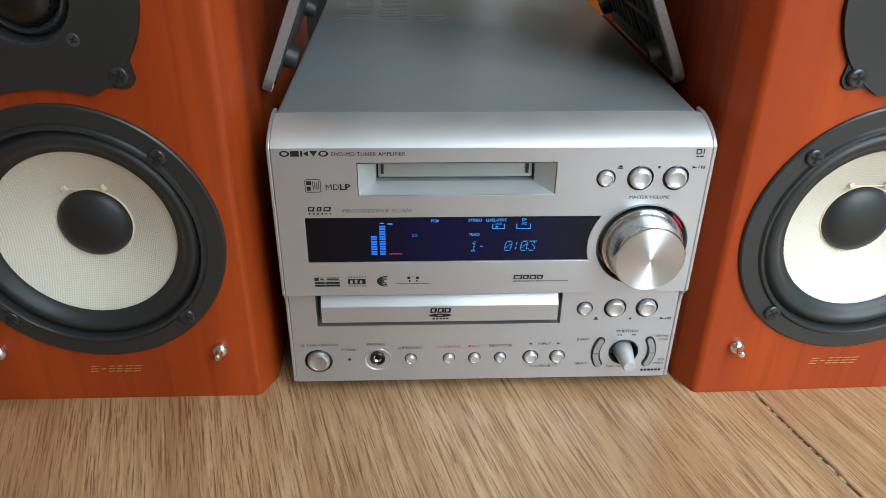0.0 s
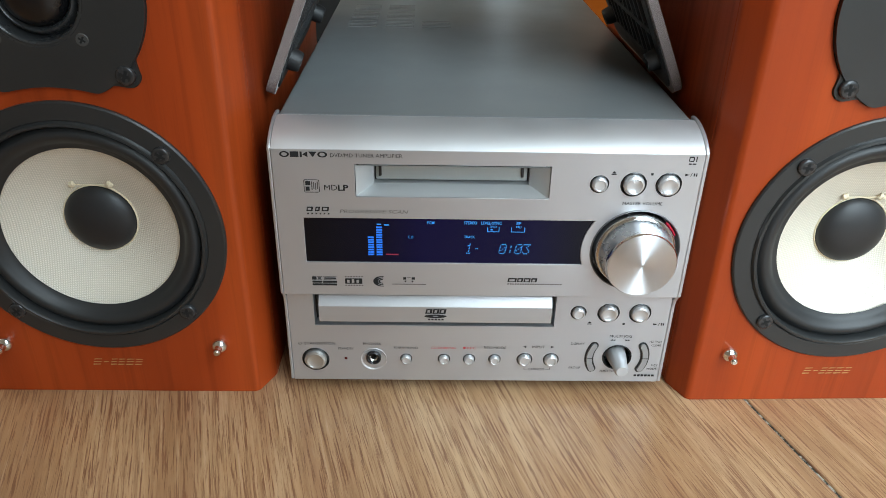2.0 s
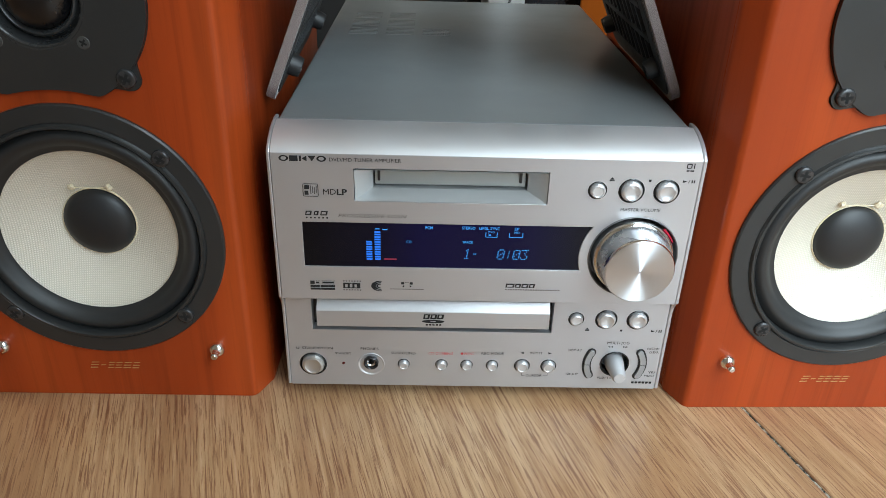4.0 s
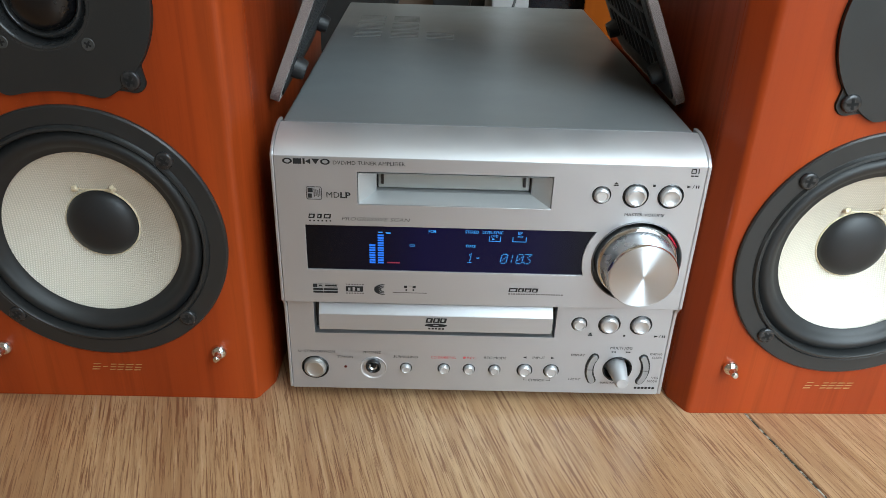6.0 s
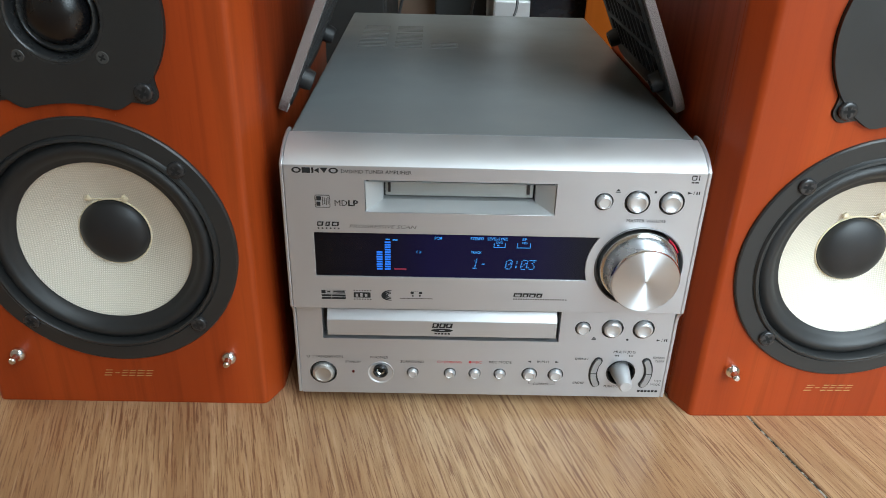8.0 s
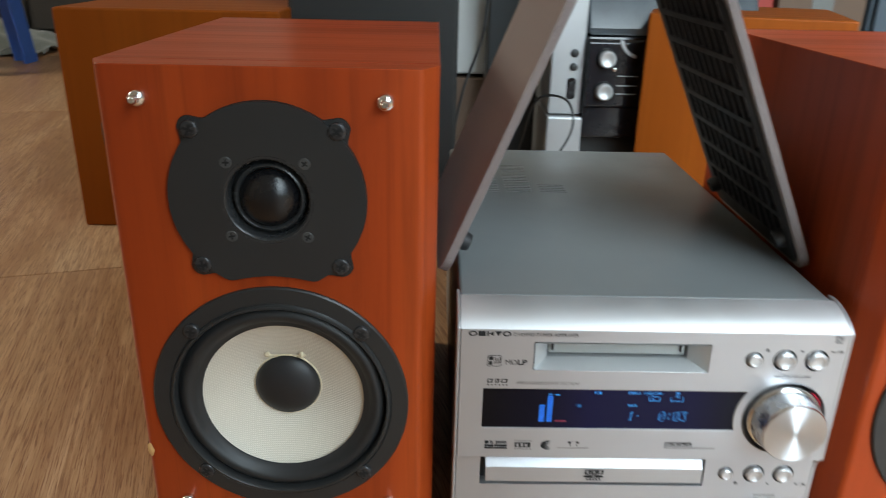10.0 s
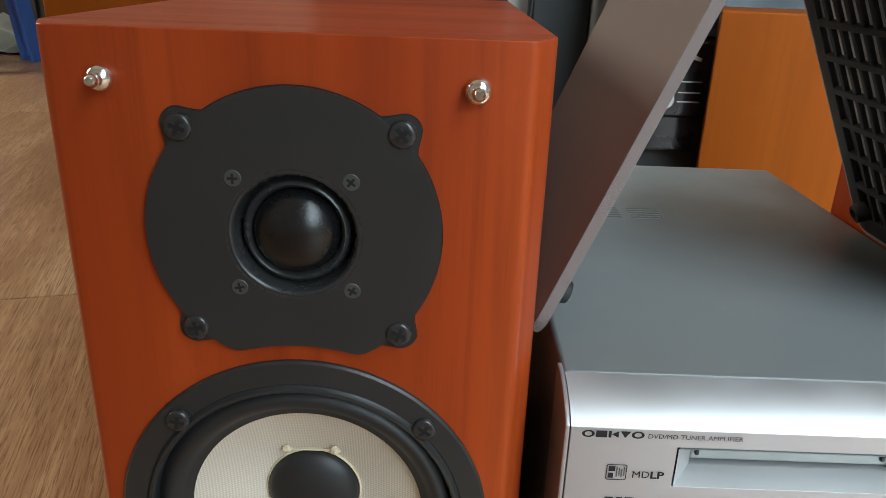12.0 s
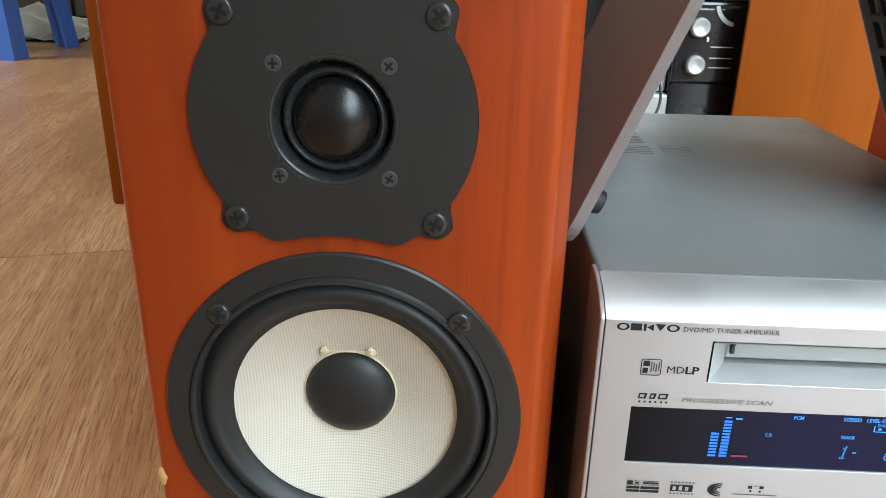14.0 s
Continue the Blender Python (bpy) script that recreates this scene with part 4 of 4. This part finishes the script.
lettering("MULTI JOG", 0.0800, 0.0396, 0.0017, unit, INK, LP, centre=True, width=0.0122)
for s in (-1, 1):
    for k in (0, 1):
        x = 0.0800 + s * (0.0028 + 0.0014 * k)
        print_shape([(x, 0.0372), (x, 0.0384), (x + s * 0.0013, 0.0378)], unit, INK, LP)
lettering("DISPLAY", 0.0530, 0.0345, 0.0015, unit, INK, LP, width=0.0074)
lettering("GROUP", 0.0530, 0.0180, 0.0015, unit, INK, LP, width=0.0068)
lettering("EDIT/NO", 0.0965, 0.0362, 0.0014, unit, INK, LP, width=0.0066)
lettering("CLEAR", 0.0978, 0.0338, 0.0014, unit, INK, LP, width=0.0054)
lettering("YES", 0.0994, 0.0200, 0.0014, unit, INK, LP, width=0.0040)
lettering("MODE", 0.0976, 0.0176, 0.0014, unit, INK, LP, width=0.0056)
lettering("PUSH TO", 0.0712, 0.0158, 0.0014, unit, INK, LP, width=0.0080)
bars([(0.0908 + 0.0020 * i, 0.0923 + 0.0020 * i, 0.0128, 0.0142) for i in range(6)], unit, INK, LP, "model_mark")

# ---------------------------------------------------------------- loose grilles leaning together
GW, GH, GT = 0.1500, 0.2700, 0.0050


def grille(name_label, m):
    """Cloth-covered frame: front is -y, feet at z 0; the lattice faces +y."""
    g = new("speaker_grille")
    g.empty_display_size = 0.05
    g.matrix_basis = m
    tagged(g, name_label, "speaker grille", "pair of loose grilles")
    bm = plate(rect(-GW / 2, GW / 2, 0, GH, 0.012, 6), [rect(-GW / 2 + 0.008, GW / 2 - 0.008, 0.008, GH - 0.008, 0.004, 3)], 0.0, GT)
    bm.faces.new([bm.verts.new((x, 0.0, z)) for x, z in rect(-GW / 2 + 0.008, GW / 2 - 0.008, 0.008, GH - 0.008, 0.004, 3)])
    bmesh.ops.remove_doubles(bm, verts=bm.verts, dist=0.00002)
    softened(part("cloth_cover", bm, CLOTH, g, "grey-brown woven cloth"), 0.0021, 4)
    bm = plate(rect(-GW / 2 + 0.004, GW / 2 - 0.004, 0.004, GH - 0.004, 0.009, 4), [rect(-GW / 2 + 0.0145, GW / 2 - 0.0145, 0.016, GH - 0.016, 0.003, 3)], 0.0030, GT + 0.0010)
    nx, nz = 10, 12
    xa, xb, za, zb = -GW / 2 + 0.0145, GW / 2 - 0.0145, 0.016, GH - 0.016
    for i in range(1, nx):
        x = xa + (xb - xa) * i / nx
        box(x - 0.0018, x + 0.0018, 0.0030, 0.0060, za, zb, 0, bm)
    for i in range(1, nz):
        z = za + (zb - za) * i / nz
        box(xa, xb, 0.0028, 0.0062, z - 0.0020, z + 0.0020, 0, bm)
    softened(part("lattice", bm, LATTICE, g, "black moulded plastic lattice"), 0.0005)
    for x in (-0.0580, 0.0580):
        for z in (0.0195, GH - 0.0195):
            part("socket_peg", lathe([(0.0060, GT + 0.0005), (0.0058, GT + 0.0045), (0.0050, GT + 0.0072), (0.0033, GT + 0.0074), (0.0029, GT + 0.0030), (0, GT + 0.0030)], 24), LATTICE, g, "black fixing socket", (x, 0, z), True)
    return g


LEAN_A = 22.3
# foot, lean towards the middle, then turned so that the lattice faces the middle
left_grille = grille("loose speaker grille with grey-brown cloth, leaning over the receiver", pose(-0.1150, 0.1240, 0.1590, 0, 0, 1.5) @ pose(0, 0, 0, 0, LEAN_A, 0) @ pose(0, 0, 0, 0, 0, -90))
right_grille = grille("loose speaker grille showing its black lattice, leaning over the receiver", pose(0.1125, 0.1400, 0.1585) @ pose(0, 0, 0, 0, -24.8, 0) @ pose(0, 0, 0, 0, 0, 90))

# ---------------------------------------------------------------- things behind


def rear_box(place, w, d, h, turn=0.0):
    ob = thing("speaker_box", "larger plain orange-veneered speaker box on the floor", "speaker", place, "pair of larger boxes", turn)
    softened(part("cabinet", box(0, w, 0, d - 0.0185, 0, h), ORANGE_WOOD, ob), 0.0025)
    softened(part("rear_panel", box(0.001, w - 0.001, d - 0.018, d, 0.001, h - 0.001), ORANGE_WOOD, ob), 0.0015)
    return ob


rear_box((-0.5550, 0.5510, 0), 0.2600, 0.2600, 0.2640)
rear_box((0.1750, 0.7200, 0), 0.2600, 0.2600, 0.2600, -17.5)

tower = thing("black_tower", "tall black vinyl speaker tower on the floor", "speaker", (-0.194, 0.62, 0))
softened(part("cabinet", box(-0.106, 0.106, 0.008, 0.28, 0.0, 0.62), SHADE_BLACK, tower), 0.003)
softened(part("front_cover", box(-0.103, 0.103, 0.0, 0.0075, 0.01, 0.61), SHADE_BLACK, tower, "black cloth front cover"), 0.003)

second = thing("black_cabinet", "narrow black cabinet on the floor", "cabinet", (0.015, 0.93, 0))
softened(part("body", box(-0.045, 0.040, 0.004, 0.25, 0.0, 0.60), SHADE_BLACK, second), 0.003)
softened(part("door", box(-0.043, 0.038, 0.0, 0.0035, 0.01, 0.59), SHADE_BLACK, second), 0.001)

# pale case with a ledge
case = thing("pale_case", "off-white plastic equipment case on the floor", "case", (-0.060, 1.00, 0))
softened(part("body", box(-0.060, 0.034, 0.006, 0.30, 0.130, 0.62), OFF_WHITE, case), 0.004)
softened(part("base", box(-0.062, 0.036, 0.0, 0.30, 0.0, 0.124), BROWN_BOX, case), 0.003)

# silver side unit
side = thing("silver_side_unit", "silver equipment side unit with black controls, on the floor", "audio equipment", (0.056, 0.790, 0))
softened(part("panel", box(0.0, 0.0495, 0.0, 0.22, 0.105, 0.34), DEVICE_SILVER, side), 0.003)
softened(part("base", box(-0.002, 0.0515, -0.012, 0.22, 0.0, 0.103), DEVICE_SILVER, side), 0.003)
for z in (0.196, 0.176):
    part("control", lathe([(0.0062, 0.001), (0.0060, -0.002), (0.0045, -0.003), (0, -0.003)], 20), BLACK, side, "black round control", (0.034, 0, z), True)
part("switch_plate", plate(rect(0.026, 0.039, 0.128, 0.160, 0.005, 4), [], -0.001, 0.001), DARK_CHROME, side)
for z in (0.137, 0.151):
    part("switch", lathe([(0.0032, 0.0), (0.0030, -0.0022), (0, -0.0026)], 16), BLACK, side, "", (0.0325, 0, z), True)

# black mini system
mini = thing("mini_stereo", "glossy black mini stereo with two silver knobs, on a stand", "stereo system", (0.106, 0.770, 0))
softened(part("body", box(0.0, 0.26, 0.008, 0.26, 0.072, 0.222), GLOSS_BLACK, mini), 0.004)
softened(part("control_panel", extrude_x([(0.0, 0.122), (0.002, 0.214), (0.010, 0.219), (0.012, 0.116)], 0.001, 0.255), GLOSS_BLACK, mini, "glossy black control panel"), 0.002)
softened(part("disc_lid", extrude_x([(0.010, 0.223), (0.022, 0.232), (0.060, 0.300), (0.24, 0.315), (0.24, 0.223)], 0.002, 0.255), LID, mini, "raised glossy smoked lid"), 0.004)
softened(part("stand", box(-0.001, 0.26, 0.03, 0.26, 0.0, 0.070), SHADE_BLACK, mini), 0.002)
for z in (0.1910, 0.1440):
    k = part("knob", lathe([(0.0150, 0.004), (0.0148, -0.002), (0.0128, -0.004)], 32), BLACK, mini, "silver knob in a black collar", (0.0275, 0, z), True)
    part("knob_cap", lathe([(0.0126, -0.002), (0.0120, -0.010), (0.0100, -0.012), (0.0070, -0.0115), (0.0050, -0.0100), (0, -0.0100)], 32), SLOT_METAL, k, "", None, True)
part("indicator", lathe([(0.0030, 0.001), (0.0026, -0.002), (0, -0.0025)], 16), CHROME, mini, "", (0.040, 0, 0.176), True)
for z in (0.166, 0.152, 0.140):
    part("trim_line", box(0.046, 0.075, -0.0012, 0.001, z, z + 0.0014), DEVICE_SILVER, mini)
arc = [(0.075 + 0.030 * math.cos(radians(a)), 0.222 + 0.030 * math.sin(radians(a))) for a in range(190, 261, 5)]
arc += [(0.075 + 0.025 * math.cos(radians(a)), 0.222 + 0.025 * math.sin(radians(a))) for a in range(260, 189, -5)]
part("trim_arc", plate(arc, [], -0.0015, 0.002), DEVICE_SILVER, mini)

# cables behind the receiver
for pts, r in (([(-0.03, 0.90, 0.42), (-0.036, 0.88, 0.27), (-0.045, 0.87, 0.20), (-0.07, 0.86, 0.13), (-0.09, 0.84, 0.04), (-0.10, 0.80, 0.004)], 0.0022),
               ([(0.02, 0.72, 0.004), (0.045, 0.68, 0.05), (0.078, 0.70, 0.10), (0.075, 0.72, 0.135), (0.050, 0.74, 0.142), (0.03, 0.76, 0.125), (0.02, 0.80, 0.06), (0.01, 0.84, 0.004)], 0.0018)):
    c = part("cable", tube(curve_points(pts, 60), r), BLACK, None, "", None, True)
    tagged(c, "thin black cable hanging behind the receiver", "cable", "loose cables")

# clutter beyond, on the right
shelf = thing("storage_box", "dark red storage box on the floor", "box", (0.52, 1.25, 0))
softened(part("body", box(-0.09, 0.05, 0, 0.2, 0, 0.34), RED_BOX, shelf), 0.004)
softened(part("lid", box(-0.095, 0.055, -0.005, 0.205, 0.342, 0.37), RED_BOX, shelf), 0.004)
b2 = thing("carton", "brown cardboard carton on the floor", "box", (0.66, 1.25, 0))
softened(part("body", box(-0.08, 0.10, 0, 0.25, 0, 0.40), BROWN_BOX, b2), 0.003)
part("tape", box(-0.012, 0.032, -0.0015, 0.0, 0.02, 0.38), VENT_GREY, b2)
b3 = thing("metal_cabinet", "blue-grey metal cabinet standing on the floor", "cabinet", (1.02, 1.25, 0))
softened(part("body", box(-0.24, 0.30, 0.02, 0.40, 0, 0.80), BLUE_GREY, b3), 0.004)
softened(part("door", box(-0.235, 0.295, 0.0, 0.018, 0.02, 0.78), BLUE_GREY, b3), 0.003)

# far left: stool and cloth
stool = thing("plastic_stool", "low blue plastic stool on the floor", "stool", (-1.47, 1.80, 0))
bm = box(-0.17, 0.17, -0.17, 0.17, 0.25, 0.275, 0.012)
part("seat", bm, BLUE_PLASTIC, stool)
for sx in (-1, 1):
    for sy in (-1, 1):
        bm = bmesh.new()
        quad = []
        for z, o in ((0.0, 0.165), (0.25, 0.145)):
            quad.append([bm.verts.new((sx * (o - a), sy * (o - b), z)) for a, b in ((0, 0), (0.065, 0), (0.065, 0.01), (0.01, 0.01), (0.01, 0.065), (0, 0.065))])
        for i in range(6):
            j = (i + 1) % 6
            bm.faces.new((quad[0][i], quad[0][j], quad[1][j], quad[1][i]))
        bm.faces.new(quad[0])
        part("leg", bm, BLUE_PLASTIC, stool)
bm = bmesh.new()
bmesh.ops.create_grid(bm, x_segments=36, y_segments=28, size=0.5)
for v in bm.verts:
    x, y = v.co.x, v.co.y
    h = max(0.0, 0.5 - math.hypot(x, y)) * 0.16 + 0.035 * max(0, noise.noise(Vector((x * 6, y * 6, 3)))) + 0.012 * abs(noise.noise(Vector((x * 17, y * 17, 7))))
    v.co = (x * (0.55 + 0.05 * noise.noise(Vector((y * 5, 1, 1)))), y * 0.5, 0.004 + h)
c = part("crumpled_cloth", bm, WHITE_CLOTH, None, "", (-1.62, 2.28, 0), True)
tagged(c, "grey-green cloth lying crumpled on the floor", "cloth")
dark = thing("dark_chest", "dark brown chest against the wall", "chest", (-1.9, 2.36, 0))
softened(part("body", box(-0.6, 0.9, 0.012, 0.22, 0, 0.75), DARK_WOOD, dark), 0.005)
for k in range(3):
    d = part("drawer", box(-0.58 + 0.49 * k, -0.11 + 0.49 * k, 0.0, 0.011, 0.05, 0.70, 0.003), DARK_WOOD, dark)
    part("knob", lathe([(0.006, 0), (0.006, -0.012), (0.012, -0.016), (0.010, -0.024), (0, -0.025)], 16), DARK_CHROME, d, "", (-0.345 + 0.49 * k, 0, 0.60), True)

# ---------------------------------------------------------------- floor
floor = tagged(part("floor", box(X0 - 0.1, X1 + 0.1, Y0 - 0.1, Y1 + 0.1, -0.06, -0.0012), JOINT), "light oak-grained floor boards with dark joints", "floor", "", "structure")
BW, BL, BTURN = 1.000, 0.920, 16.0
GAP = 0.0017


def clipped(poly, axis, limit, sign):
    """The part of a convex outline on one side of a wall's line."""
    out = []
    for a, b in zip(poly, poly[1:] + poly[:1]):
        da, db = sign * (a[axis] - limit), sign * (b[axis] - limit)
        if da <= 0:
            out.append(a)
        if da * db < 0:
            out.append(a.lerp(b, da / (da - db)))
    return out


def board_sheet(outline):
    """One board with a fine bevel round its upper edge."""
    bm = bmesh.new()
    mid = sum(outline, Vector((0, 0))) / len(outline)
    loops = []
    for inset, z in ((0, -0.0035), (0, -0.0006), (0.0006, 0.0)):
        loops.append([bm.verts.new((*(p + (mid - p).normalized() * inset * 1.41), z)) for p in outline])
    for a, b in zip(loops, loops[1:]):
        for k in range(len(a)):
            n = (k + 1) % len(a)
            bm.faces.new((a[k], a[n], b[n], b[k]))
    bm.faces.new(loops[2])
    bmesh.ops.recalc_face_normals(bm, faces=bm.faces)
    mesh = bpy.data.meshes.new("floor_board")
    bm.to_mesh(mesh)
    bm.free()
    return mesh


turn2 = Matrix.Rotation(radians(BTURN), 2)
back2 = turn2.transposed()
hw, hl = BW / 2 - GAP / 2, BL / 2 - GAP / 2
for i in range(-6, 6):
    for j in range(-5, 5):
        p = turn2 @ Vector((0.151 - BW / 2 + i * BW, 0.530 - BL / 2 + j * BL))
        poly = [p + turn2 @ Vector(q) for q in ((-hw, -hl), (hw, -hl), (hw, hl), (-hw, hl))]
        for axis, limit, sign in ((0, X0, -1), (0, X1, 1), (1, Y0, -1), (1, Y1, 1)):
            poly = clipped(poly, axis, limit, sign)
        if len(poly) > 2:
            mesh = board_sheet([back2 @ (q - p) for q in poly])
            linked("floor_board", mesh, OAK, floor, "", pose(p.x, p.y, 0, 0, 0, BTURN))
